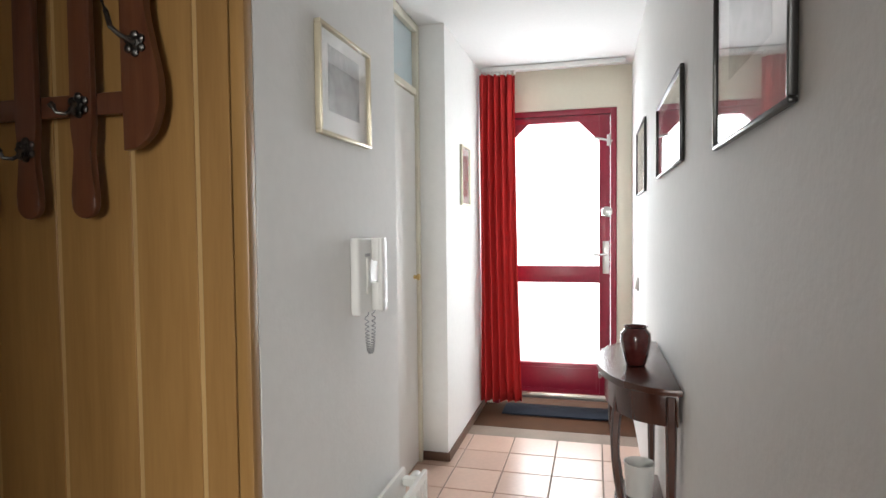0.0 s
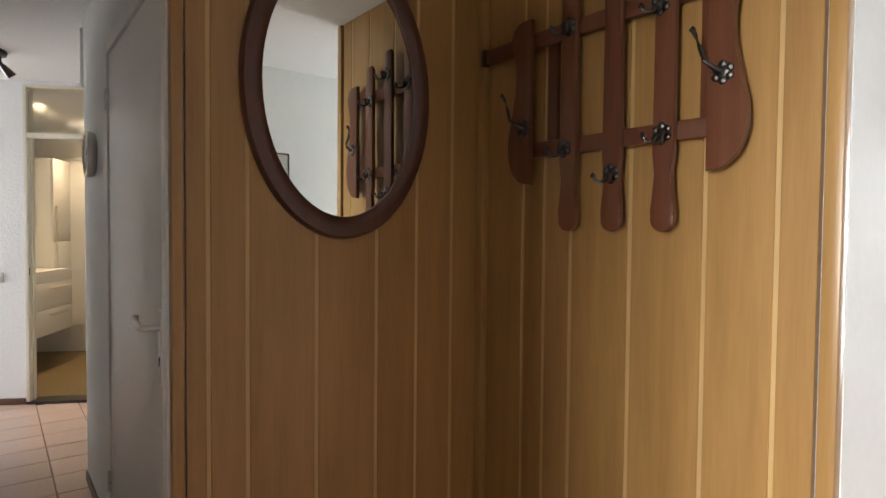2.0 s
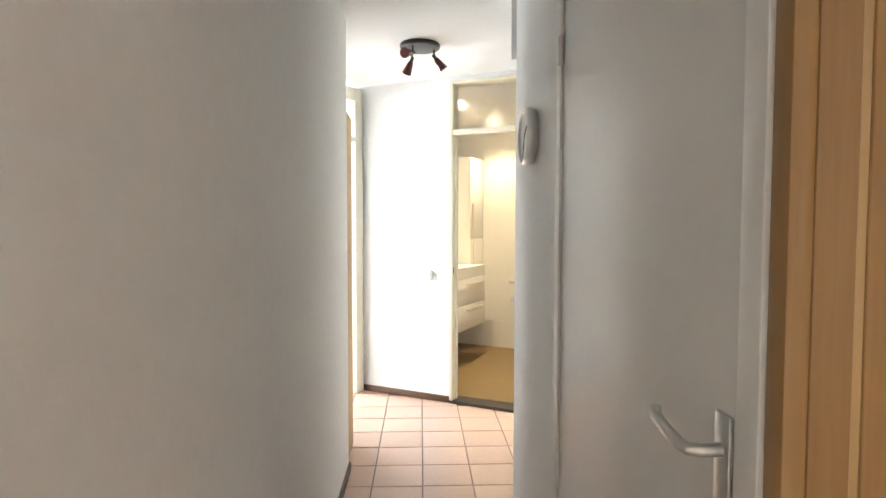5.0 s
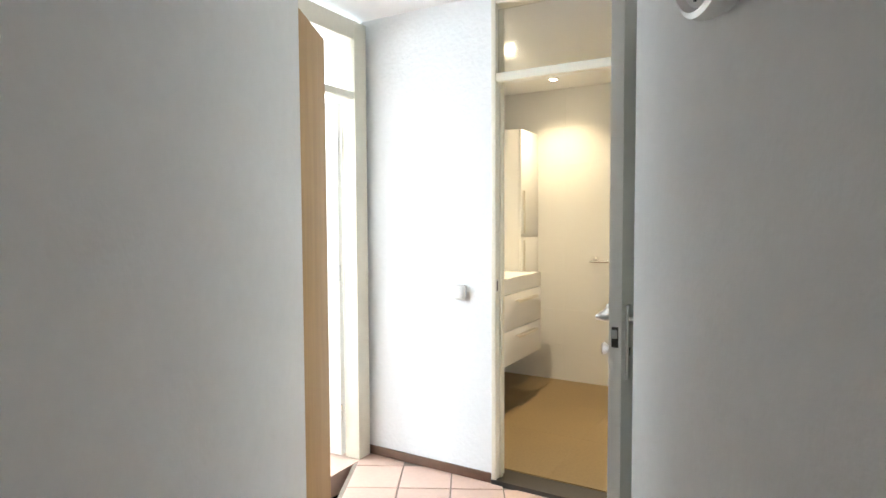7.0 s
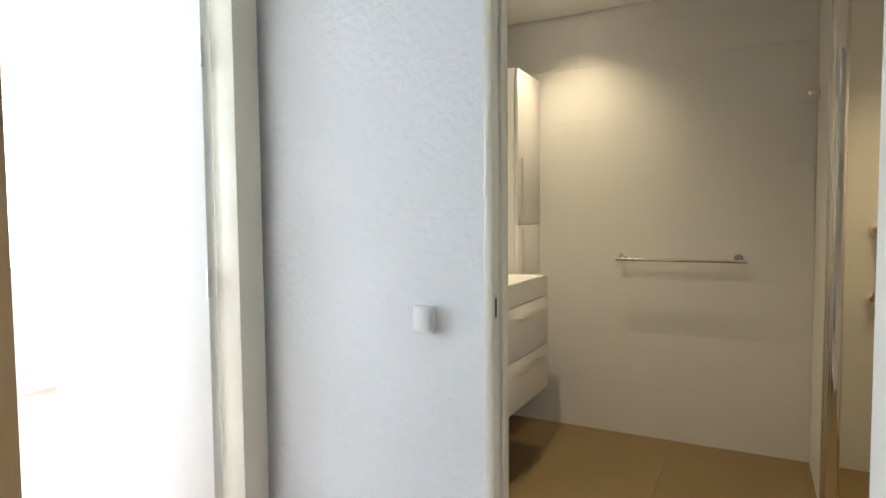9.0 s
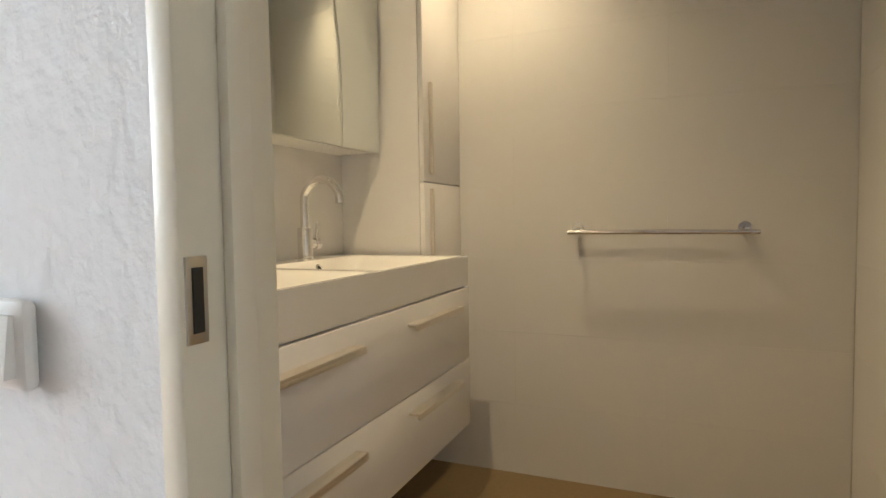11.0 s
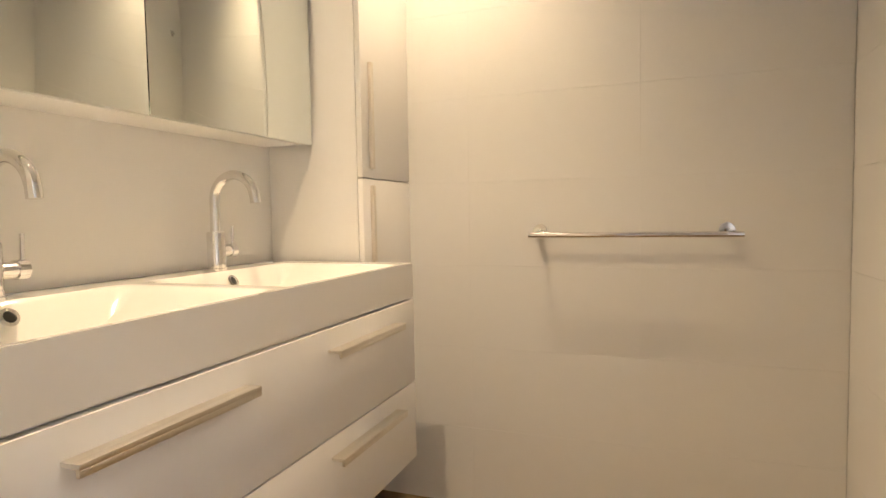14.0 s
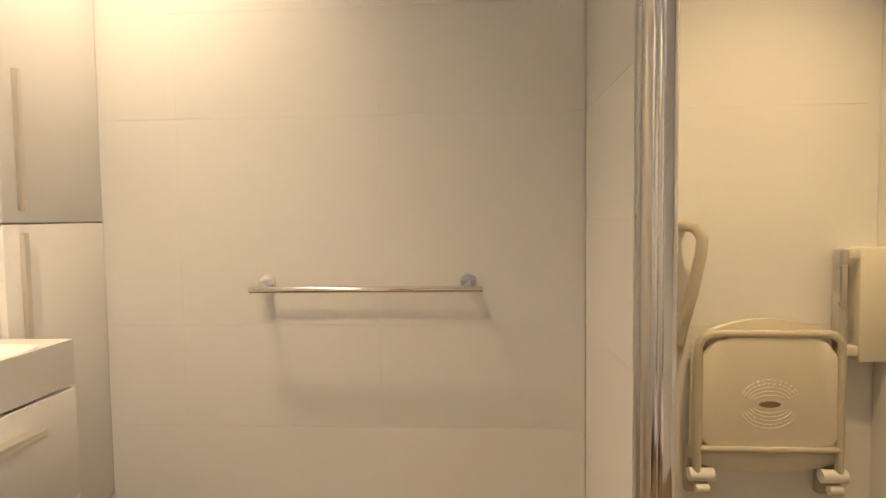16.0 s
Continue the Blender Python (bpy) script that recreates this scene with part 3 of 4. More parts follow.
# wall phone
t = thing("wall_phone", (0, 0.72, 1.03), MW, "white intercom phone with a grey coiled cord on the wall", "phone")
bm = B()
box(bm, 0.001, 0.034, 0.640, 0.800, 1.035, 1.285, 0.010, 3)
part("body", bm, PLASTIC, t)
bm = B()
box(bm, 0.030, 0.040, 0.700, 0.722, 1.10, 1.215, 0.004)
part("cradle", bm, PAPER, t)
bm = B()
box(bm, 0.056, 0.074, 0.742, 0.792, 1.038, 1.284, 0.007)
box(bm, 0.033, 0.060, 0.744, 0.790, 1.205, 1.282, 0.006)
box(bm, 0.033, 0.060, 0.744, 0.790, 1.040, 1.135, 0.006)
part("handset", bm, PLASTIC, t)
bm = B()
box(bm, 0.0335, 0.0355, 0.690, 0.732, 1.222, 1.232)
part("speaker_slot", bm, GREYCORD, t)
bm = B()
pts = []
for i in range(241):
    u = i / 240
    a = math.pi * (1 - u)
    y, z = 0.738 + 0.03 * math.cos(a), 1.038 - 0.140 * math.sin(a) ** 0.7
    pts.append((0.03 + 0.006 * math.cos(u * 2 * math.pi * 30), y + 0.006 * math.sin(u * 2 * math.pi * 30), z))
tube(bm, pts, 0.0022, 6)
part("cord", bm, GREYCORD, t, "grey coiled cord")

# radiator
t = thing("radiator", (0.06, 0.6, 0.0), MW, "low white two-panel radiator under the wall phone", "radiator")
for x0, x1 in ((0.025, 0.042), (0.112, 0.130)):
    bm = B()
    box(bm, x0, x1, 0.22, 1.055, 0.10, 0.385, 0.005)
    panel = part("panel", bm, WHITEFRAME, t)
    for i in range(16):
        bm = B()
        box(bm, x0 - 0.003 if x0 < 0.05 else x1 - 0.001, x0 + 0.001 if x0 < 0.05 else x1 + 0.003, 0.26 + i * 0.05, 0.285 + i * 0.05, 0.13, 0.355, 0.001, 1)
        part("rib", bm, WHITEFRAME, panel)
for y0 in (0.26, 1.0):
    bm = B()
    box(bm, 0.044, 0.11, y0, y0 + 0.035, 0.33, 0.362, 0.006)
    part("connector", bm, WHITEFRAME, t)
    bm = B()
    tube(bm, [(0.076, y0 + 0.018, 0.33), (0.076, y0 + 0.018, 0.002)], 0.008)
    part("pipe", bm, WHITEFRAME, t)
bm = B()
lathe(bm, [(0.014, 0), (0.022, 0.01), (0.022, 0.05), (0.016, 0.06)], m=pose(0.077, 1.036, 0.34, -90, 0, 0))
part("valve", bm, PLASTIC, t)

# meter cupboard door in the recess
door_frame("door_frame_cupboard", MW, 1.105, 2.055, 2.1, 0.045, -0.24, -0.185, CREAM, "cream painted frame of the meter cupboard", 2.035, 2.425, "y")
t = thing("door_cupboard", (-0.21, 1.58, 0.01), MW, "closed white flush cupboard door with a small brass knob", "door", kind="structure")
bm = B()
box(bm, -0.24, -0.20, 1.153, 2.007, 0.01, 2.032, 0.002)
part("leaf", bm, WHITEDOOR, t)
bm = B()
lathe(bm, [(0.012, 0), (0.009, 0.012), (0.018, 0.022), (0.017, 0.032), (0.006, 0.036)], m=pose(-0.20, 1.96, 1.045, 0, 90, 0))
part("knob", bm, BRASS, t)
bm = B()
box(bm, -0.222, -0.214, 1.15, 2.01, 2.085, 2.38)
single("window_cupboard", bm, BLUEGLASS, (-0.22, 1.58, 2.085), MW, "pale blue glazed transom over the cupboard door", "window", kind="structure")

# console table
def console_table():
    t = thing("console_table", (0.0, -2.13, 0), ME, "half-round dark mahogany console table with curved legs", "table")
    yc, z = -2.13, 0.84
    half = [(-0.005, yc - 0.37)] + [(-0.005 - 0.24 * math.sin(math.pi * i / 24) ** 0.8, yc - 0.37 * math.cos(math.pi * i / 24)) for i in range(1, 24)] + [(-0.005, yc + 0.37)]
    bm = B()
    slab(bm, half, "z", z - 0.022, z, 0.006)
    part("tabletop", bm, MAHOGANY, t)
    inner = [(-0.01 + (x + 0.005) * 0.86, yc + (y - yc) * 0.88) for x, y in half]
    bm = B()
    slab(bm, inner, "z", z - 0.125, z - 0.023, 0.003)
    part("apron", bm, MAHOGANY, t)
    shelf = [(-0.01 + (x + 0.005) * 0.72, yc + (y - yc) * 0.66) for x, y in half]
    bm = B()
    slab(bm, shelf, "z", 0.32, 0.338, 0.004)
    part("lower_shelf", bm, MAHOGANY, t)
    for lx, ly, ox, oy in ((-0.03, yc - 0.31, 0.0, -0.6), (-0.03, yc + 0.31, 0.0, 0.6), (-0.165, yc - 0.17, -0.8, -0.5), (-0.165, yc + 0.17, -0.8, 0.5)):
        bm = B()
        pts, n = [], 22
        rings = []
        for i in range(n + 1):
            v = i / n
            zz = (z - 0.125 + 0.09) * (1 - v) + 0.002 * v
            bend = 0.028 * math.sin(v * math.pi * 2.0) * (1 - 0.25 * v) + 0.03 * max(0, v - 0.85) / 0.15 * 0.5
            r = 0.021 * (1 - v) + 0.0095 * v + (0.006 if v > 0.93 else 0)
            cx, cy = lx + ox * bend, ly + oy * bend * 0.7
            rings.append([bm.verts.new((cx + sx * r * (0.8 if sx else 1), cy + sy * r, zz)) for sx, sy in ((-1, -0.55), (-0.55, -1), (0.55, -1), (1, -0.55), (1, 0.55), (0.55, 1), (-0.55, 1), (-1, 0.55))])
        for a, b in zip(rings, rings[1:]):
            for i in range(8):
                bm.faces.new((a[i], a[(i + 1) % 8], b[(i + 1) % 8], b[i]))
        bm.faces.new(rings[0])
        bm.faces.new(rings[-1][::-1])
        part("leg", bm, MAHOGANY, t)
    bm = B()
    lathe(bm, [(0.005, 0), (0.005, 0.012), (0.012, 0.018), (0.01, 0.026)], m=pose(-0.212, yc + 0.02, 0.775, 0, -90, 0), n=14)
    part("drawer_knob", bm, STEEL, t, "small pale knob")


console_table()
bm = B()
lathe(bm, [(0.028, 0), (0.033, 0.004), (0.045, 0.048), (0.051, 0.082), (0.049, 0.108), (0.037, 0.122), (0.035, 0.127), (0.040, 0.132), (0.036, 0.131), (0.030, 0.122), (0.026, 0.07), (0.013, 0.013)], (-0.115, -2.20, 0.8405), 32)
single("vase", bm, VASE, (-0.115, -2.20, 0.8405), ME, "dark red glazed round vase on the console table", "vase")
bm = B()
lathe(bm, [(0.042, 0), (0.047, 0.005), (0.053, 0.115), (0.055, 0.122), (0.051, 0.124), (0.048, 0.11), (0.04, 0.03), (0.01, 0.025)], (-0.095, -2.09, 0.3385), 28)
single("plant_pot", bm, POT, (-0.095, -2.09, 0.3385), ME, "empty white glazed pot on the console table's lower shelf", "pot")


def light_switch(name, m, y, z, w, h, label, d=0.012):
    t = thing(name, (0, y, z - h / 2), m, label, "switch")
    bm = B()
    box(bm, 0.001, d, y - w / 2, y + w / 2, z - h / 2, z + h / 2, d * 0.45)
    part("plate", bm, PLASTIC, t)
    bm = B()
    slab(bm, [(d - 0.002, z - h * 0.34), (d + 0.010, z - h * 0.34), (d + 0.004, z + h * 0.34), (d - 0.002, z + h * 0.34)], "y", y - w * 0.34, y + w * 0.34, 0.001)
    part("rocker", bm, PLASTIC, t)
    return t


light_switch("light_switch", ME @ Matrix.Rotation(math.pi, 4, "Z"), 0.667, 0.967, 0.06, 0.08, "small white light switch near the front door")

# ---------------------------------------------------------------- coat niche
def planks(name, joints, fixed, axis, label, side, z1=CEIL - 0.002):
    """Wide veneered boards with pale strips in the joints."""
    t = thing(name, (0, 0, 0), MW, label, "wall panelling", kind="structure")
    for a, b in zip(joints, joints[1:]):
        bm = B()
        if axis == "y":
            box(bm, a + 0.006, b - 0.006, fixed, fixed + 0.022, 0.002, z1, 0.002, 1)
        else:
            box(bm, fixed - 0.022, fixed, a + 0.006, b - 0.006, 0.002, z1, 0.002, 1)
        part("panel_board", bm, PANEL, t)
    for a in joints[1:-1]:
        bm = B()
        if axis == "y":
            box(bm, a - 0.007, a + 0.007, fixed + 0.003, fixed + 0.022, 0.002, z1)
        else:
            box(bm, fixed - 0.022, fixed - 0.003, a - 0.007, a + 0.007, 0.002, z1)
        part("joint_strip", bm, BATTEN, t)
    return t


planks("panelling_rack_wall", [-1.195, -0.985, -0.885, -0.77, -0.548, -0.32, -0.14, -0.045], 0.10, "y", "oak veneer board panelling with pale joint strips", -1)
planks("panelling_mirror_wall", [-0.975, -0.91, -0.80, -0.583, -0.367, -0.205, -0.05, 0.095], -1.20, "x", "oak veneer board panelling with pale joint strips", 1)
for nm, b in (("trim_edge", (-0.040, -0.001, 0.088, 0.124, 0.002, CEIL - 0.002)), ("trim_corner", (-1.199, -1.165, 0.066, 0.098, 0.002, CEIL - 0.002)), ("trim_edge", (-1.2235, -1.186, -1.008, -0.977, 0.002, CEIL - 0.002))):
    bm = B()
    box(bm, *b, 0.005)
    single(nm, bm, TRIMWOOD, ((b[0] + b[1]) / 2, (b[2] + b[3]) / 2, 0), MW, "narrow oak trim strip of the panelling", "trim", kind="structure")

# oval mirror
t = thing("oval_mirror", (-1.2, -0.51, 1.32), MW, "oval wall mirror in a broad dark brown wooden frame", "mirror")
bm = B()
n = 72
cy, cz = -0.498, 1.784
prof = [(0.268, 0.402, 0.004), (0.266, 0.400, 0.018), (0.276, 0.410, 0.027), (0.30, 0.436, 0.03), (0.322, 0.462, 0.026), (0.329, 0.47, 0.014), (0.329, 0.47, 0.001)]
rings = [[bm.verts.new((-1.2 + d, cy + a * math.cos(2 * math.pi * i / n), cz + b * math.sin(2 * math.pi * i / n))) for i in range(n)] for a, b, d in prof]
for a, b in zip(rings, rings[1:]):
    for i in range(n):
        bm.faces.new((a[i], a[(i + 1) % n], b[(i + 1) % n], b[i]))
part("frame", bm, wood("dark_brown_frame_wood", (0.050, 0.016, 0.010), (0.110, 0.038, 0.022), 0.35, scale=4, rand=0.2, coat=0.25), t)
bm = B()
slab(bm, [(cy + 0.270 * math.cos(2 * math.pi * i / n), cz + 0.404 * math.sin(2 * math.pi * i / n)) for i in range(n)], "x", -1.198, -1.189)
part("mirror_glass", bm, MIRROR, t)


# coat rack
def coat_rack():
    t = thing("coat_rack", (-0.55, 0.098, 1.35), MW, "dark reddish wooden coat rack with shaped slats and pewter hooks", "coat rack")

    def shaped(x, w, z0, z1, round_r, y0=0.045, y1=0.063, skew=0.0):
        """A slat with a rounded paddle end at the bottom."""
        pts = []
        k = 14
        for i in range(k + 1):
            a = math.pi + math.pi * i / k
            pts.append((x + round_r * math.cos(a), z0 + round_r + round_r * math.sin(a)))
        pts += [(x + round_r * 0.94, z0 + round_r * 1.6), (x + w * 0.36, z0 + round_r * 3.2), (x + w * 0.38, z0 + round_r * 4.4), (x + w / 2, z0 + round_r * 6.0), (x + w / 2 + skew, z1 - 0.02), (x + w / 2 + skew - 0.015, z1), (x - w / 2 + skew + 0.015, z1), (x - w / 2 + skew, z1 - 0.02), (x - w / 2, z0 + round_r * 6.0), (x - w * 0.38, z0 + round_r * 4.4), (x - w * 0.36, z0 + round_r * 3.2), (x - round_r * 0.94, z0 + round_r * 1.6)]
        bm = B()
        slab(bm, pts, "y", y0, y1, 0.005)
        part("slat", bm, RACKWOOD, t)

    shaped(-0.742, 0.062, 1.345, 2.12, 0.036)
    shaped(-0.578, 0.062, 1.345, 2.16, 0.036)
    shaped(-0.412, 0.062, 1.345, 2.12, 0.036)
    # broad outer boards with a bulge
    for s, x in ((1, -0.292), (-1, -0.905)):
        pts = [(x, 1.50), (x + s * 0.03, 1.503), (x + s * 0.072, 1.53), (x + s * 0.098, 1.59), (x + s * 0.10, 1.66), (x + s * 0.082, 1.74), (x + s * 0.066, 1.82), (x + s * 0.066, 1.90), (x + s * 0.085, 1.98), (x + s * 0.08, 2.03), (x + s * 0.03, 2.05), (x, 2.05)]
        pts = [pts[0]] + curve_through(pts[1:-1], 5) + [pts[-1]]
        bm = B()
        slab(bm, pts if s > 0 else pts[::-1], "y", 0.043, 0.064, 0.004)
        part("end_board", bm, RACKWOOD, t)
    for z, a, b in ((1.59, -0.93, -0.27), (1.955, -1.15, -0.20)):
        bm = B()
        box(bm, a, b, 0.064, 0.082, z, z + 0.052, 0.004)
        part("cross_rail", bm, RACKWOOD, t)
    bm = B()
    box(bm, -1.175, -1.150, 0.060, 0.086, 1.951, 2.011, 0.004)
    part("end_cap", bm, IRON, t, "dark cap on the rail's end")
    for x in (-0.86, -0.33):
        bm = B()
        box(bm, x, x + 0.04, 0.082, 0.0995, 1.60, 1.98, 0.002)
        part("wall_block", bm, RACKWOOD, t)

    def hook(x, z, y=0.045, lean=0, tall=0.0):
        """A pewter flower plate with two short prongs, or one long curved prong."""
        bm = B()
        lathe(bm, [(0.020, 0), (0.021, 0.003), (0.016, 0.007), (0.006, 0.009)], m=pose(x, y, z, 90, 0, 0), n=16)
        for k in range(6):
            a = math.pi * (k / 3 + 1 / 6)
            lathe(bm, [(0.004, 0), (0.0105, 0.002), (0.010, 0.006), (0.004, 0.010)], m=pose(x + 0.020 * math.cos(a), y, z + 0.020 * math.sin(a), 90, 0, 0), n=10)
        lathe(bm, [(0.008, 0.006), (0.009, 0.012), (0.004, 0.018)], m=pose(x, y, z, 90, 0, 0), n=12)
        plate = part("hook_plate", bm, IRON, t, "flower-shaped dark pewter hook plate")
        if tall:
            pts = [(x, y - 0.012, z), (x + lean * 0.012, y - 0.036, z + 0.012), (x + lean * 0.024, y - 0.046, z + 0.25 * tall), (x + lean * 0.040, y - 0.040, z + 0.6 * tall), (x + lean * 0.050, y - 0.044, z + 0.9 * tall), (x + lean * 0.052, y - 0.054, z + tall)]
            ends = [(pts, 0.006)]
        else:
            ends = [([(x, y - 0.010, z - 0.010), (x + q * 0.012, y - 0.028, z - 0.024), (x + q * 0.024, y - 0.040, z - 0.022), (x + q * 0.030, y - 0.046, z - 0.006)], 0.0048) for q in (-1, 1)]
        for pts, r in ends:
            bm = B()
            tube(bm, pts, r, 8)
            lathe(bm, [(0.003, -0.008), (0.009, 0), (0.003, 0.008)], pts[-1], 10)
            part("prong", bm, IRON, plate)

    for x, z in ((-0.755, 1.605), (-0.575, 1.513), (-0.414, 1.610), (-0.742, 1.98), (-0.575, 2.05), (-0.425, 1.955)):
        hook(x, z)
    hook(-0.250, 1.738, 0.043, -1, 0.105)
    hook(-0.930, 1.690, 0.043, -1, 0.110)


coat_rack()

# ---------------------------------------------------------------- corridor things
def lever_handle(parent, m, plate_z0, plate_z1, z, s=1, material=STEEL):
    """Back plate with keyhole and lever; m puts the plate's face on the door at y = 0, facing -y."""
    bm = B()
    box(bm, -0.02, 0.02, -0.008, 0.0, plate_z0, plate_z1, 0.003)
    bmesh.ops.transform(bm, matrix=m, verts=bm.verts)
    plate = part("handle_plate", bm, material, parent, "steel handle plate")
    bm = B()
    tube(bm, [(0, 0, z), (0, -0.035, z), (s * 0.006, -0.05, z), (s * 0.02, -0.054, z), (s * 0.07, -0.052, z + 0.002), (s * 0.115, -0.05, z + 0.008), (s * 0.125, -0.048, z + 0.02)], 0.0095)
    bmesh.ops.transform(bm, matrix=m, verts=bm.verts)
    part("lever", bm, material, plate)
    bm = B()
    cyl(bm, (0, -0.010, z - 0.09), (0, -0.006, z - 0.09), 0.006, n=12)
    box(bm, -0.0025, 0.0025, -0.010, -0.0075, z - 0.11, z - 0.092)
    bmesh.ops.transform(bm, matrix=m, verts=bm.verts)
    part("keyhole", bm, RUBBER, plate)


# closed door beside the niche
door_frame("door_frame_corridor", MW, -2.30, -1.224, 2.10, 0.050, -1.014, -0.90, WHITEFRAME, "white painted door frame next to the wood panelling")
t = thing("door_corridor", (-1.77, -1.0, 0.01), MW, "closed white flush door with a steel lever handle", "door", kind="structure")
bm = B()
box(bm, -2.249, -1.275, -1.006, -0.97, 0.012, 2.042, 0.002)
part("leaf", bm, WHITEDOOR, t)
lever_handle(t, Matrix.Translation((-1.308, -1.006, 0)), 0.90, 1.112, 1.062, -1)
for z in (0.25, 1.82):
    bm = B()
    cyl(bm, (-2.2495, -1.015, z), (-2.2495, -1.015, z + 0.085), 0.007, n=12)
    box(bm, -2.262, -2.232, -1.012, -1.009, z, z + 0.085)
    part("hinge", bm, STEEL, t)

# flush door with a round knob
door_frame("door_frame_south", MW, -0.965, 0.0, 2.10, 0.03, -1.93, -1.812, WHITEFRAME, "white painted frame of a flush door")
t = thing("door_south", (-0.48, -1.83, 0.01), MW, "closed white flush door with a round steel knob", "door", kind="structure")
bm = B()
box(bm, -0.933, -0.032, -1.86, -1.818, 0.012, 2.046, 0.002)
part("leaf", bm, WHITEDOOR, t)
bm = B()
lathe(bm, [(0.026, 0), (0.026, 0.006), (0.011, 0.009), (0.011, 0.025), (0.021, 0.032), (0.025, 0.043), (0.021, 0.053), (0.007, 0.056)], m=pose(-0.827, -1.818, 1.249, -90, 0, 0))
part("knob", bm, STEEL, t, "round satin steel knob")
bm = B()
box(bm, -0.845, -0.821, -1.818, -1.814, 1.026, 1.106, 0.002)
plate = part("keyhole_plate", bm, STEEL, t)
bm = B()
cyl(bm, (-0.833, -1.8142, 1.076), (-0.833, -1.8125, 1.076), 0.006, n=12)
box(bm, -0.836, -0.830, -1.8142, -1.8125, 1.051, 1.074)
part("keyhole", bm, RUBBER, plate)

# round clock
t = thing("wall_clock", (-2.72, -1.0, 1.575), MW, "round wall clock with a pale steel rim", "clock")
bm = B()
lathe(bm, [(0.09, 0.001), (0.100, 0.003), (0.106, 0.016), (0.108, 0.028), (0.105, 0.039), (0.098, 0.042), (0.092, 0.032)], m=pose(-2.72, -1.0, 1.685, 90, 0, 0), n=48)
part("rim", bm, STEEL, t)
bm = B()
lathe(bm, [(0.094, 0.028), (0.094, 0.033)], m=pose(-2.72, -1.0, 1.685, 90, 0, 0), n=48)
part("dial", bm, PAPER, t)
for nm, ln, a in (("hour_pointer", 0.055, 55), ("minute_pointer", 0.085, 200)):
    bm = B()
    box(bm, -0.003, 0.003, -0.001, 0.001, -0.01, ln)
    bmesh.ops.transform(bm, matrix=pose(-2.72, -1.0355, 1.685, 0, a, 0), verts=bm.verts)
    part(nm, bm, BLACK, t)

# ceiling lamp with turnable spots
t = thing("ceiling_lamp", (-4.11, -1.424, CEIL - 0.03), MW, "round black ceiling lamp with three small dark red glass spots, unlit", "ceiling lamp")
LX, LY = -4.11, -1.424
bm = B()
lathe(bm, [(0.10, -0.03), (0.118, -0.026), (0.122, -0.01), (0.118, -0.001)], (LX, LY, CEIL), 40)
part("canopy", bm, BLACK, t)
for a, tilt in ((95, 38), (215, 40), (330, 75)):
    ca, sa = math.cos(radians(a)), math.sin(radians(a))
    p = Vector((LX + 0.085 * ca, LY + 0.085 * sa, CEIL - 0.03))
    bm = B()
    cyl(bm, p, p - Vector((0, 0, 0.04)), 0.006, n=10)
    q = p - Vector((0, 0, 0.04))
    d = Vector((ca * math.sin(radians(tilt)), sa * math.sin(radians(tilt)), -math.cos(radians(tilt))))
    cyl(bm, q - 0.012 * d, q + 0.02 * d, 0.011, n=16)
    arm = part("spot_arm", bm, BLACK, t)
    bm = B()
    cyl(bm, q + 0.018 * d, q + 0.095 * d, 0.016, 0.030, 24)
    part("spot_shade", bm, SMOKE, arm, "dark red glass shade")

light_switch("light_switch", MB, -0.180, 0.960, 0.068, 0.078, "white rocker light switch on the roughcast wall", 0.016)

# bedroom doorway
t = door_frame("door_frame_bedroom", MB, 0.016, 0.98, 2.4, 0.10, -0.86, -0.762, CREAM, "cream painted bedroom door frame with a glazed transom", 1.985, 2.40)
bm = B()
box(bm, 0.117, 0.879, -0.80, -0.794, 2.024, 2.299)
single("window_bedroom_transom", bm, GLASS, (0.5, -0.8, 2.02), MB, "clear glass transom over the bedroom door", "window", kind="structure").visible_shadow = False
bm = B()
slab(bm, [(-3.717, 0.004), (-4.112, 0.004), (-4.112, 1.985), (-3.717, 1.985)], "y", -1.878, -1.836, 0.002)
single("wooden_side_panel", bm, RAWWOOD, (-3.95, -1.86, 0), MW, "unpainted light brown board standing beside the bedroom doorway", "board")
MD = MB @ Matrix.Translation((0.118, -0.866, 0)) @ Matrix.Rotation(radians(-86), 4, "Z")
t = thing("door_bedroom", (0.4, 0, 0.01), MD, "white flush bedroom door standing open into the room", "door", kind="structure")
bm = B()
box(bm, 0.006, 0.76, -0.02, 0.02, 0.012, 1.975, 0.002)
part("leaf", bm, WHITEDOOR, t)
for z in (0.22, 1.0, 1.70):
    bm = B()
    cyl(bm, (0.0, 0.024, z), (0.0, 0.024, z + 0.085), 0.007, n=12)
    part("hinge", bm, STEEL, t)
t = thing("window_bedroom", (0.3, -4.05, 0.85), MB, "large bedroom window with a white frame", "window", kind="structure")
for b in ((-1.6, -1.54, 0.85, 2.3), (2.14, 2.2, 0.85, 2.3), (0.27, 0.33, 0.91, 2.24)):
    bm = B()
    box(bm, b[0], b[1], -4.08, -4.02, b[2], b[3], 0.004)
    part("window_frame", bm, WHITEFRAME, t)
for z in (0.85, 2.24):
    bm = B()
    box(bm, -1.54, 2.14, -4.08, -4.02, z, z + 0.06, 0.004)
    part("window_frame", bm, WHITEFRAME, t)
for a, b in ((-1.54, 0.27), (0.33, 2.14)):
    bm = B()
    box(bm, a, b, -4.055, -4.049, 0.91, 2.24)
    part("pane", bm, GLASS, t).visible_shadow = False

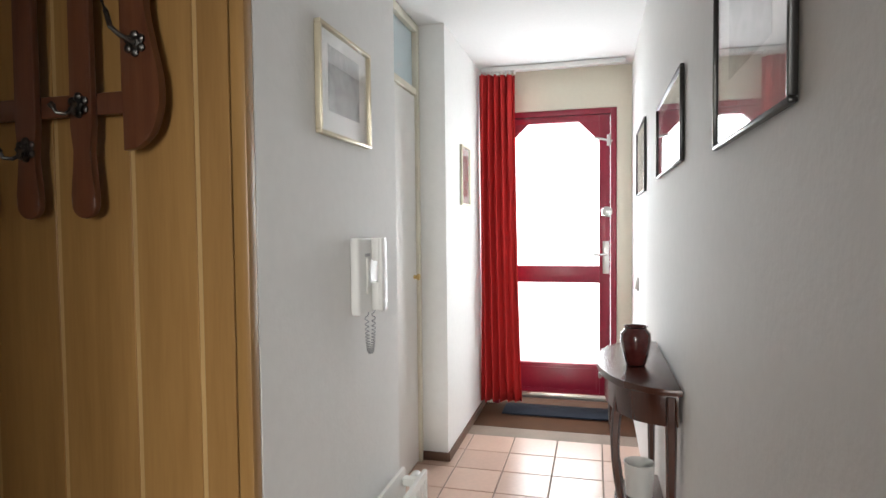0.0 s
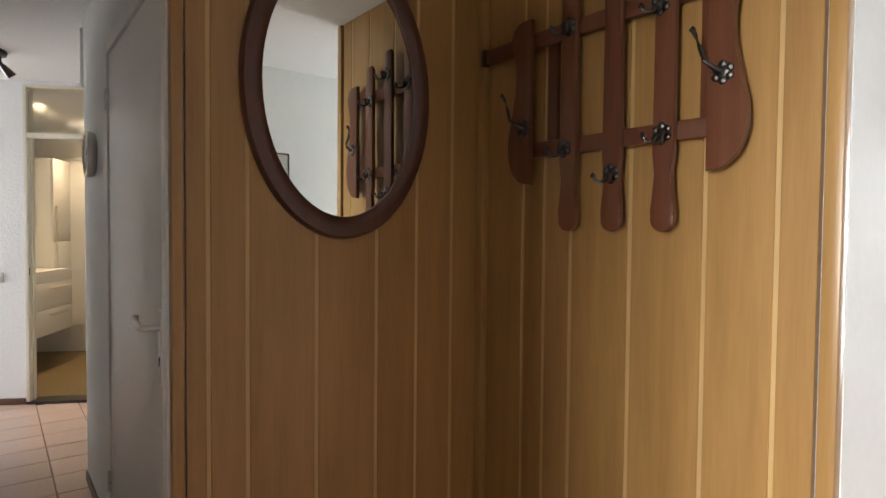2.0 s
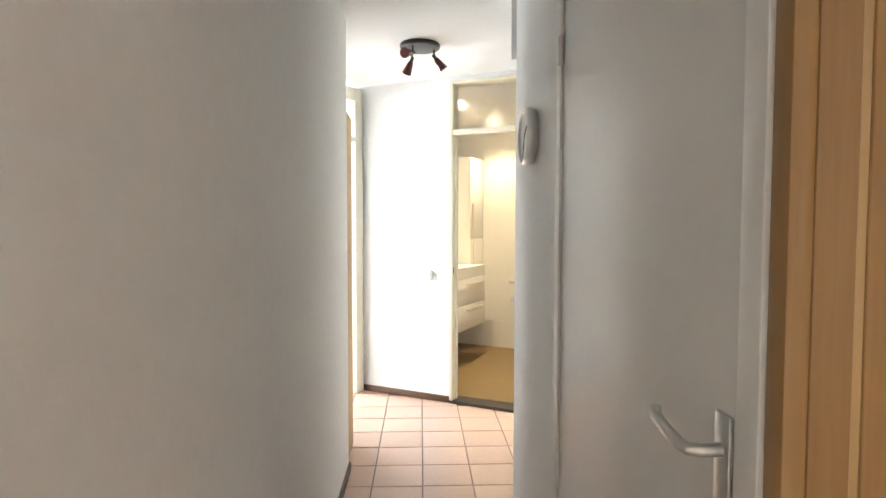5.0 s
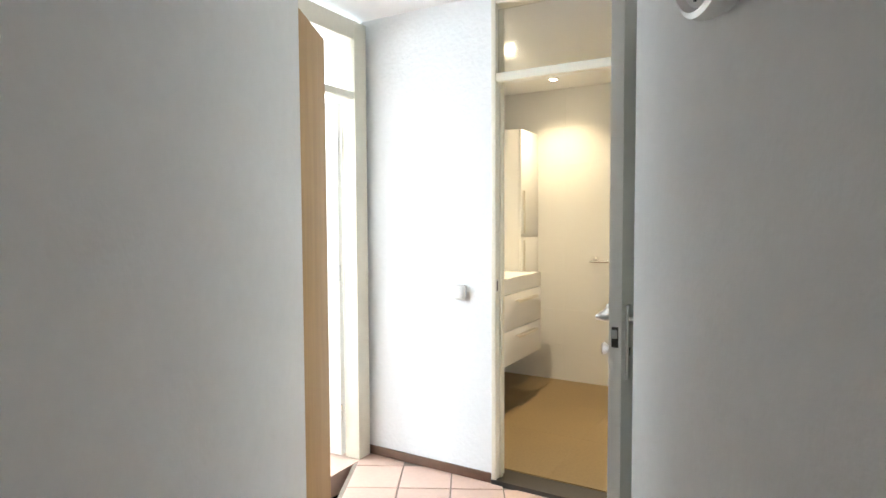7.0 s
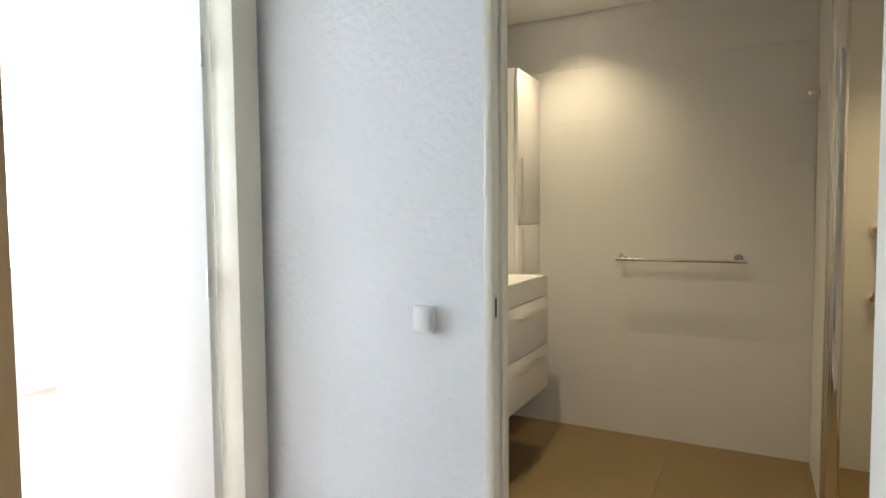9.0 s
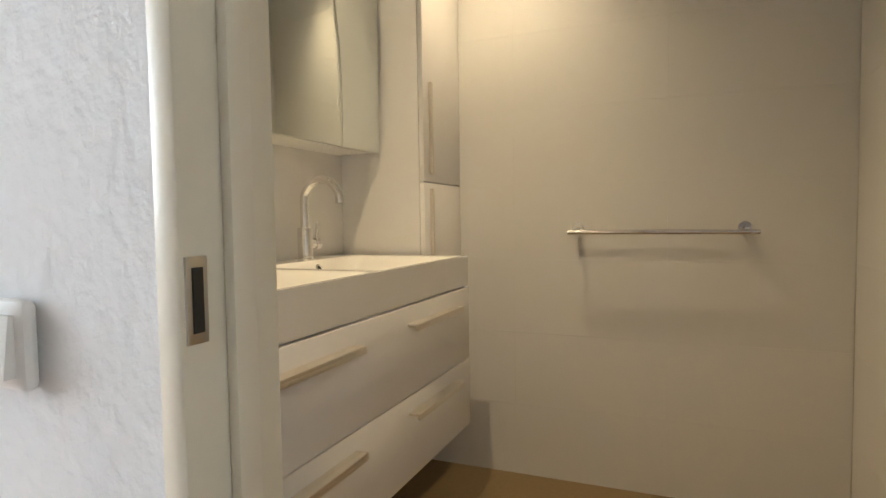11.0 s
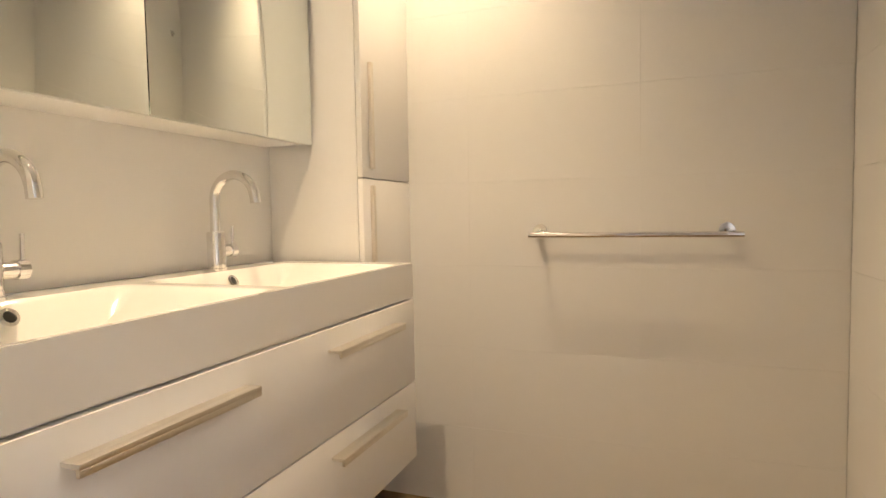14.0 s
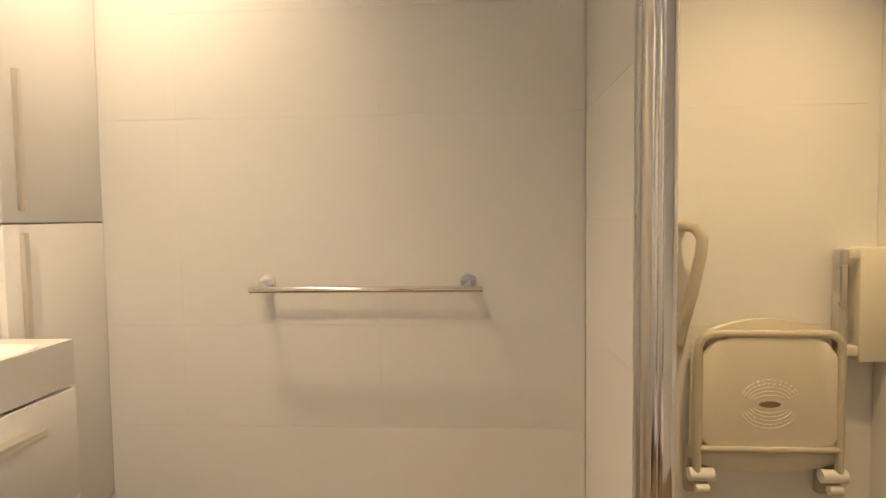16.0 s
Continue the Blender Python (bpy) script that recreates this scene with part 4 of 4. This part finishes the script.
# ---------------------------------------------------------------- bathroom door
t = door_frame("door_frame_bathroom", MB, 0.0, 0.87, 2.40, 0.024, -0.095, 0.012, CREAM, "cream painted bathroom door frame with a glazed transom", 2.005, 2.40, "y")
bm = B()
box(bm, -0.03, -0.055, 0.0245, 0.035, 0.002, 2.004, 0.002)
part("door_stop", bm, CREAM, t)
bm = B()
box(bm, -0.012, 0.008, 0.0230, 0.0260, 0.972, 1.036, 0.0005)
sp = part("strike_plate", bm, STEEL, t, "steel strike plate")
bm = B()
box(bm, -0.007, 0.003, 0.0250, 0.0270, 0.980, 1.028)
part("latch_hole", bm, RUBBER, sp)
bm = B()
box(bm, -0.026, -0.020, 0.0245, 0.8455, 2.044, 2.354)
single("window_bathroom_transom", bm, RIPPLEGLASS, (-0.055, 0.45, 2.085), MB, "rippled glass transom over the bathroom door", "window", kind="structure").visible_shadow = False

t = thing("door_bathroom", (0.45, 0.86, 0.01), MB, "white bathroom door standing open into the corridor", "door", kind="structure")
bm = B()
box(bm, 0.02, 0.90, 0.812, 0.850, 0.025, 2.0, 0.002)
part("leaf", bm, WHITEDOOR, t)
bm = B()
box(bm, 0.8995, 0.902, 0.821, 0.841, 0.955, 1.016, 0.001)
lk = part("lock_plate", bm, IRON, t, "dark steel lock face")
bm = B()
box(bm, 0.901, 0.911, 0.824, 0.838, 0.983, 1.008, 0.002)
part("latch", bm, STEEL, lk)
lever_handle(t, Matrix.Translation((0.835, 0.812, 0)), 0.85, 1.075, 1.03, -1)
lever_handle(t, Matrix.Translation((0.835, 0.850, 0)) @ Matrix.Rotation(math.pi, 4, "Z"), 0.85, 1.075, 1.03, 1)
bm = B()
lathe(bm, [(0.02, 0), (0.02, 0.006), (0.010, 0.01), (0.012, 0.02), (0.02, 0.03), (0.018, 0.036)], m=pose(0.835, 0.812, 0.935, 90, 0, 0), n=20)
part("privacy_turn", bm, STEEL, t)

bm = B()
box(bm, 0.0125, 0.030, 0.872, 0.905, 0.001, 2.40, 0.003)
part("architrave", bm, CREAM, bpy.data.objects["door_frame_bathroom"])
for z in (0.22, 1.70):
    bm = B()
    cyl(bm, (0.037, 0.868, z), (0.037, 0.868, z + 0.09), 0.008, n=12)
    box(bm, 0.0305, 0.033, 0.872, 0.902, z, z + 0.09)
    part("hinge", bm, IRON, t, "dark steel hinge")

# dark side doorway
t = thing("door_frame_side", (-0.40, 0.05, 0), MK, "cream painted frame of the dark side doorway", "door frame", kind="structure")
bm = B()
box(bm, -0.400, -0.336, -0.004, 0.104, 0.001, 2.119, 0.004)
jamb = part("jamb", bm, CREAM, t)
bm = B()
box(bm, -0.430, -0.4005, 0.022, 0.104, 0.001, 2.119, 0.003)
part("rebate", bm, CREAM, t)
bm = B()
box(bm, -0.4015, -0.380, -0.0058, 0.020, 1.085, 1.135, 0.0006)
sp = part("strike_plate", bm, STEEL, jamb, "steel strike plate")
bm = B()
box(bm, -0.396, -0.376, -0.0075, -0.0040, 1.048, 1.060, 0.001)
part("strike_lip", bm, IRON, jamb)

# ---------------------------------------------------------------- bathroom
VF, VR, VL, VB = -0.348, -1.576, -0.345, -0.868


def vanity():
    t = thing("vanity_cabinet", (-0.93, -0.57, 0.33), MB, "wall-hung white lacquer vanity with two wide drawers", "cabinet")
    bm = B()
    box(bm, VR + 0.004, VL - 0.004, VB, VF - 0.022, 0.344, 0.8275, 0.002)
    part("body", bm, LACQUER, t)
    for z0, z1, hz in ((0.342, 0.5735, 0.522), (0.5765, 0.822, 0.768)):
        bm = B()
        box(bm, VR, VL, VF - 0.02, VF, z0, z1, 0.0015)
        dr = part("drawer_front", bm, LACQUER, t)
        for cx in (-0.645, -1.268):
            bm = B()
            h = 0.174
            box(bm, cx - h, cx + h, VF + 0.018, VF + 0.034, hz, hz + 0.008, 0.001)
            box(bm, cx - h, cx + h, VF + 0.0005, VF + 0.018, hz + 0.001, hz + 0.007, 0.0)
            box(bm, cx - h, cx + h, VF + 0.028, VF + 0.034, hz - 0.010, hz + 0.0005, 0.001)
            part("handle", bm, ALU, dr, "long aluminium bar handle")


vanity()


def basin():
    """One slab with two broad shallow bowls."""
    t = thing("double_washbasin", (-0.93, -0.57, 0.815), MB, "white ceramic double washbasin with two shallow bowls", "washbasin")
    x0, x1, y0, y1, z0, z1 = VR - 0.003, VL + 0.003, VB, VF - 0.003, 0.8295, 0.931
    nx, ny = 120, 40
    bowls = [(-1.515, -0.985), (-0.935, -0.405)]

    def depth(x, y):
        d = 0.0
        for a, b in bowls:
            lo, hi = y0 + 0.112, y1 - 0.022
            if a < x < b and lo < y < hi:
                e = min((x - a) / 0.11, (b - x) / 0.11, 1)
                g = min((hi - y) / 0.02, (y - lo) / 0.03, 1)
                d = 0.075 * (e * e * (3 - 2 * e)) ** 0.7 * (g * g * (3 - 2 * g)) ** 0.6
        return d

    bm = B()
    top = [[bm.verts.new((x0 + (x1 - x0) * i / nx, y0 + (y1 - y0) * j / ny, z1 - depth(x0 + (x1 - x0) * i / nx, y0 + (y1 - y0) * j / ny))) for i in range(nx + 1)] for j in range(ny + 1)]
    for j in range(ny):
        for i in range(nx):
            bm.faces.new((top[j][i], top[j][i + 1], top[j + 1][i + 1], top[j + 1][i]))
    ring = [top[0][i] for i in range(nx + 1)] + [top[j][nx] for j in range(1, ny + 1)] + [top[ny][i] for i in range(nx - 1, -1, -1)] + [top[j][0] for j in range(ny - 1, 0, -1)]
    low = [bm.verts.new((v.co.x, v.co.y, z0)) for v in ring]
    n = len(ring)
    for i in range(n):
        bm.faces.new((ring[i], low[i], low[(i + 1) % n], ring[(i + 1) % n]))
    bm.faces.new(low)
    part("slab", bm, CERAMIC, t)
    for cx in (-0.672, -1.254):
        bm = B()
        m = pose(cx, y0 + 0.128, 0.903, -62, 0, 0)
        lathe(bm, [(0.017, 0), (0.018, 0.003), (0.012, 0.005), (0.010, 0.001)], m=m, n=20)
        ov = part("overflow_ring", bm, CHROME, t)
        bm = B()
        lathe(bm, [(0.010, 0.0005), (0.010, 0.0022)], m=m, n=16)
        part("overflow_hole", bm, RUBBER, ov)


basin()


def tap(cx):
    cy, z = -0.790, 0.9315
    t = thing("basin_tap", (cx, cy, z), MB, "chrome basin mixer tap with a curved spout", "tap", "basin taps")
    bm = B()
    lathe(bm, [(0.028, 0), (0.028, 0.006), (0.024, 0.008), (0.0245, 0.102), (0.022, 0.106)], (cx, cy, z), 28)
    part("body", bm, CHROME, t)
    bm = B()
    r = 0.067
    pts = [(cx, cy, z + 0.104), (cx, cy, z + 0.15), (cx, cy, z + 0.188)] + [(cx, cy + r + r * math.cos(a), z + 0.190 + r * math.sin(a)) for a in [math.pi * (1 - i / 14 * 0.94) for i in range(15)]]
    pts.append((cx, pts[-1][1] + 0.002, pts[-1][2] - 0.022))
    tube(bm, pts, 0.0135, 20)
    part("spout", bm, CHROME, t)
    bm = B()
    cyl(bm, (cx, cy, z + 0.052), (cx - 0.052, cy, z + 0.052), 0.016, n=20)
    lathe(bm, [(0.019, 0), (0.019, 0.02), (0.015, 0.023)], m=pose(cx - 0.048, cy, z + 0.052, 0, -90, 0), n=20)
    ctl = part("cartridge", bm, CHROME, t)
    bm = B()
    cyl(bm, (cx - 0.062, cy, z + 0.052), (cx - 0.062, cy + 0.004, z + 0.12), 0.0048, n=12)
    part("lever", bm, CHROME, ctl)


tap(-0.672)
tap(-1.252)

t = thing("mirror_cabinet", (-0.93, -0.75, 1.305), MB, "wide bathroom mirror cabinet with mirrored doors", "cabinet")
bm = B()
box(bm, -1.582, -0.33, -0.868, -0.712, 1.303, 1.898, 0.002)
part("body", bm, LACQUER, t)
for a, b in ((-1.583, -0.958), (-0.954, -0.33)):
    bm = B()
    box(bm, a, b, -0.71, -0.69, 1.300, 1.90, 0.001)
    part("mirror_door", bm, MIRROR, t, "mirrored glass door")

t = thing("tall_cabinet", (-1.78, -0.66, 0.385), MB, "tall narrow white lacquer bathroom cabinet", "cabinet")
bm = B()
box(bm, -1.958, -1.600, -0.868, -0.542, 0.385, 2.03, 0.002)
part("body", bm, LACQUER, t)
for z0, z1, hz0, hz1 in ((0.387, 1.190, 0.90, 1.170), (1.194, 2.028, 1.222, 1.556)):
    bm = B()
    box(bm, -1.958, -1.600, -0.540, -0.522, z0, z1, 0.0015)
    d = part("cabinet_door", bm, LACQUER, t)
    bm = B()
    box(bm, -1.662, -1.646, -0.5215, -0.508, hz0, hz1, 0.002)
    part("handle", bm, ALU, d, "long aluminium bar handle")

# towel rail
t = thing("towel_rail", (-1.92, 0.255, 1.0), MB, "chrome towel rail on the white tiled wall", "towel rail")
for y in (-0.04, 0.535):
    bm = B()
    lathe(bm, [(0.024, 0), (0.024, 0.006), (0.022, 0.008)], m=pose(-1.9595, y, 1.012, 0, 90, 0), n=28)
    cyl(bm, (-1.952, y, 1.010), (-1.895, y, 1.002), 0.009, n=16)
    part("wall_mount", bm, CHROME, t)
bm = B()
cyl(bm, (-1.892, -0.065, 1.0), (-1.892, 0.575, 1.0), 0.0095, n=20)
part("bar", bm, CHROME, t)

# robe hook on the stub wall
t = thing("robe_hook", (-1.842, 0.865, 1.79), MB, "small chrome robe hook on the tiled stub wall", "hook")
bm = B()
box(bm, -1.858, -1.826, 0.855, 0.8645, 1.77, 1.82, 0.003)
cyl(bm, (-1.842, 0.856, 1.795), (-1.842, 0.826, 1.795), 0.007, n=14)
lathe(bm, [(0.007, 0), (0.012, 0.006), (0.010, 0.012)], m=pose(-1.842, 0.822, 1.795, 90, 0, 0), n=16)
part("hook", bm, CHROME, t)

# chrome profile of the shower screen
t = thing("shower_profile", (-1.37, 0.91, 0.01), MB, "upright chrome wall profile of the shower enclosure", "shower profile")
for nm, x0, x1, y0, y1, bev, mt in (("wall_channel", -1.4595, -1.436, 0.862, 0.926, 0.003, STEEL), ("outer_profile", -1.4355, -1.400, 0.866, 0.922, 0.010, ALU),
                                    ("inner_profile", -1.3995, -1.372, 0.872, 0.916, 0.011, CHROME), ("seal_profile", -1.3715, -1.352, 0.878, 0.910, 0.008, CHROME)):
    bm = B()
    box(bm, x0, x1, y0, y1, 0.013, 2.36, bev, 3)
    part(nm, bm, mt, t)


# folding shower seat
def shower_seat():
    yc, x = 1.333, -1.945
    t = thing("shower_chair", (-1.93, yc, 0.47), MB, "folded-up cream plastic shower seat on the wall", "shower seat")

    def outline(w, z0, z1, crown, sag):
        p = [(yc - w, z0 + 0.02), (yc - w + 0.004, z1 - 0.045), (yc - w + 0.03, z1 - 0.012)]
        p += [(yc + (w - 0.05) * (i / 10 * 2 - 1), z1 + crown * (1 - (i / 10 * 2 - 1) ** 2)) for i in range(11)]
        p += [(yc + w - 0.03, z1 - 0.012), (yc + w - 0.004, z1 - 0.045), (yc + w, z0 + 0.02)]
        p += [(yc + (w - 0.02) * (1 - i / 10 * 2), z0 - sag * (1 - (i / 10 * 2 - 1) ** 2)) for i in range(11)]
        return p[::-1]

    bm = B()
    slab(bm, outline(0.198, 0.512, 0.880, 0.033, 0.018), "x", x, x + 0.018, 0.006)
    part("back_board", bm, SEATPLAST, t)
    bm = B()
    slab(bm, outline(0.178, 0.572, 0.862, 0.012, 0.0), "x", x + 0.022, x + 0.040, 0.007)
    seat = part("seat", bm, SEATPLAST, t)
    bm = B()
    tube(bm, [(x + 0.034, yc - 0.185, 0.50), (x + 0.034, yc - 0.185, 0.82)] + [(x + 0.034, yc - 0.145 + 0.04 * math.cos(a), 0.835 + 0.04 * math.sin(a)) for a in [math.pi * (1 - i / 12) for i in range(1, 7)]] + [(x + 0.034, yc + 0.145 + 0.04 * math.cos(a), 0.835 + 0.04 * math.sin(a)) for a in [math.pi / 2 * (1 - i / 6) for i in range(0, 7)]] + [(x + 0.034, yc + 0.185, 0.50)], 0.011, 12)
    part("frame_tube", bm, TUBEPLAST, t, "grey-beige bent tube")
    bm = B()
    cyl(bm, (x + 0.036, yc - 0.18, 0.563), (x + 0.036, yc + 0.18, 0.563), 0.010, n=14)
    part("cross_bar", bm, TUBEPLAST, t)
    bm = B()
    slab(bm, [(yc + 0.023 * math.cos(2 * math.pi * i / 24) * (1.25 if abs(math.cos(2 * math.pi * i / 24)) > 0.5 else 1), 0.687 + 0.009 * math.sin(2 * math.pi * i / 24)) for i in range(24)], "x", x + 0.0395, x + 0.0412)
    part("drain_slot", bm, SLOTBROWN, seat, "dark drain slot")
    for k in range(5):
        bm = B()
        a, b = 0.045 + 0.008 * k, 0.020 + 0.0105 * k
        for s in (1, -1):
            tube(bm, [(x + 0.0395, yc + a * math.cos(q), 0.687 + s * (b * math.sin(q) + 0.004)) for q in [math.pi * (0.12 + 0.76 * i / 12) for i in range(13)]], 0.0016, 6)
        part("ripple", bm, SEATPLAST, seat)
    for s in (-1, 1):
        bm = B()
        box(bm, -1.9595, -1.935, yc + s * 0.175 - 0.03, yc + s * 0.175 + 0.03, 0.43, 0.56, 0.004)
        br = part("bracket", bm, TUBEPLAST, t)
        bm = B()
        cyl(bm, (-1.915, yc + s * 0.14, 0.49), (-1.915, yc + s * 0.205, 0.49), 0.018, n=18)
        cyl(bm, (-1.905, yc + s * 0.155, 0.455), (-1.905, yc + s * 0.19, 0.455), 0.012, n=14)
        part("hinge_barrel", bm, PLASTIC, br)


shower_seat()
t = thing("grab_bar", (-1.90, 1.05, 0.86), MB, "angled cream grab bar in the shower", "grab bar")
bm = B()
tube(bm, [(-1.955, 1.10, 1.16), (-1.925, 1.115, 1.163), (-1.905, 1.135, 1.158), (-1.895, 1.15, 1.13), (-1.896, 1.147, 1.09), (-1.905, 1.128, 0.98), (-1.918, 1.10, 0.85), (-1.95, 1.095, 0.835)], 0.0155, 16)
part("bar", bm, TUBEPLAST, t)
for y, z in ((1.10, 1.16), (1.095, 0.835)):
    bm = B()
    lathe(bm, [(0.03, 0), (0.03, 0.007), (0.022, 0.011)], m=pose(-1.9595, y, z, 0, 90, 0), n=20)
    part("wall_plate", bm, SEATPLAST, t)
t = thing("shower_rail", (-1.92, 1.60, 0.80), MB, "white folding support rail on the shower wall", "support rail")
bm = B()
box(bm, -1.9595, -1.905, 1.556, 1.6295, 0.80, 1.102, 0.006)
part("wall_plate", bm, SEATPLAST, t)
for z in (0.828, 1.085):
    bm = B()
    box(bm, -1.938, -1.908, 1.528, 1.5575, z - 0.014, z + 0.014, 0.004)
    part("arm", bm, SEATPLAST, t)
bm = B()
box(bm, -1.940, -1.904, 1.502, 1.527, 0.814, 1.100, 0.008)
part("grip", bm, STEEL, t)

# recessed spots
for sx, sy in ((-1.62, -0.27), (-0.72, -0.24), (-1.45, 1.30)):
    t = thing("recessed_spot", (sx, sy, BCEIL - 0.006), MB, "lit recessed ceiling spot with a white ring", "spotlight", "recessed bathroom spots")
    bm = B()
    lathe(bm, [(0.030, -0.001), (0.042, -0.001), (0.041, -0.006), (0.032, -0.007), (0.028, -0.004)], (sx, sy, BCEIL), 28)
    part("ring", bm, PLASTIC, t)
    bm = B()
    lathe(bm, [(0.027, -0.002), (0.026, -0.0065), (0.018, -0.0105)], (sx, sy, BCEIL), 24)
    part("lens", bm, BULB, t, "glowing lamp lens").visible_shadow = False

# ---------------------------------------------------------------- tiles
def tile_mesh(name, w, d, h, bev, material):
    bm = B()
    box(bm, -w / 2, w / 2, -d / 2, d / 2, -h, 0, 0)
    top = [e for e in bm.edges if all(v.co.z > -h / 2 for v in e.verts)]
    bmesh.ops.bevel(bm, geom=top, offset=bev, segments=1, affect="EDGES")
    return mesh_of(name, bm, material, False)


P = 0.262
def inside(x, y):
    h = P / 2
    if y > 2.70 - 0.1:
        return False
    if -0.25 < x < 1.25 and -1.9 < y:
        return True
    if x <= -0.25 + 0.01 and -1.25 <= x and -1.9 < y < 0.12:
        return True
    bx = (MB.inverted() @ Vector((x, y, 0)))
    return -3.4 - 2.2 < x < -1.2 and -2.0 < y < -0.85 + (0.4 if x < -3.2 else 0) and bx.x > -0.05


tm = tile_mesh("tile", P - 0.007, P - 0.007, 0.01, 0.0022, TILE)
rng = random.Random(4)
for i in range(-24, 8):
    for j in range(-4, 18):
        x = -3.516 + P * (i + 13.5) + (0.12 if i > -5 else 0.0)
        if i == -5:
            continue
        y = -1.41 + P * (j + 0.5)
        if inside(x, y):
            ob = new("tile", tm)
            ob.parent = floor
            ob.location = (x, y, rng.uniform(-0.0008, 0.0004))
            ob.rotation_euler = (rng.uniform(-0.002, 0.002), rng.uniform(-0.002, 0.002), rng.randint(0, 3) * math.pi / 2)

bt = tile_mesh("tile", 0.599, 0.599, 0.01, 0.0004, BATHTILE)
for i in range(4):
    for j in range(5):
        x, y = -1.664 + 0.6 * i, -0.67 + 0.6 * j
        if x < 0.1 and y < 1.6:
            ob = new("tile", bt)
            ob.parent = bath_floor
            ob.location = (x, y, 0.012)

THT = 0.2955
for y0, y1, n in ((-0.869, 0.859, 3), (0.926, 1.629, 1)):
    w = (y1 - y0) / n
    wt = tile_mesh("tile", w - 0.0003, THT - 0.0006, 0.008, 0.00012, WALLTILE)
    for k in range(8):
        for i in range(n):
            ob = new("tile", wt)
            ob.parent = bpy.data.objects["wall_bath_west"]
            ob.matrix_basis = Matrix.Translation((0, y0 + w * (i + 0.5), 0.004 + THT * (k + 0.5))) @ pose(-1.96, 0, 0, 90, 0, 90)
wt = tile_mesh("tile", 0.5035, THT - 0.0006, 0.008, 0.0002, WALLTILE)
for k in range(8):
    ob = new("tile", wt)
    ob.parent = bpy.data.objects["wall_shower_stub"]
    ob.matrix_basis = Matrix.Translation((-1.711, 0.8605, 0.004 + THT * (k + 0.5))) @ pose(0, 0, 0, 90, 0, 0)
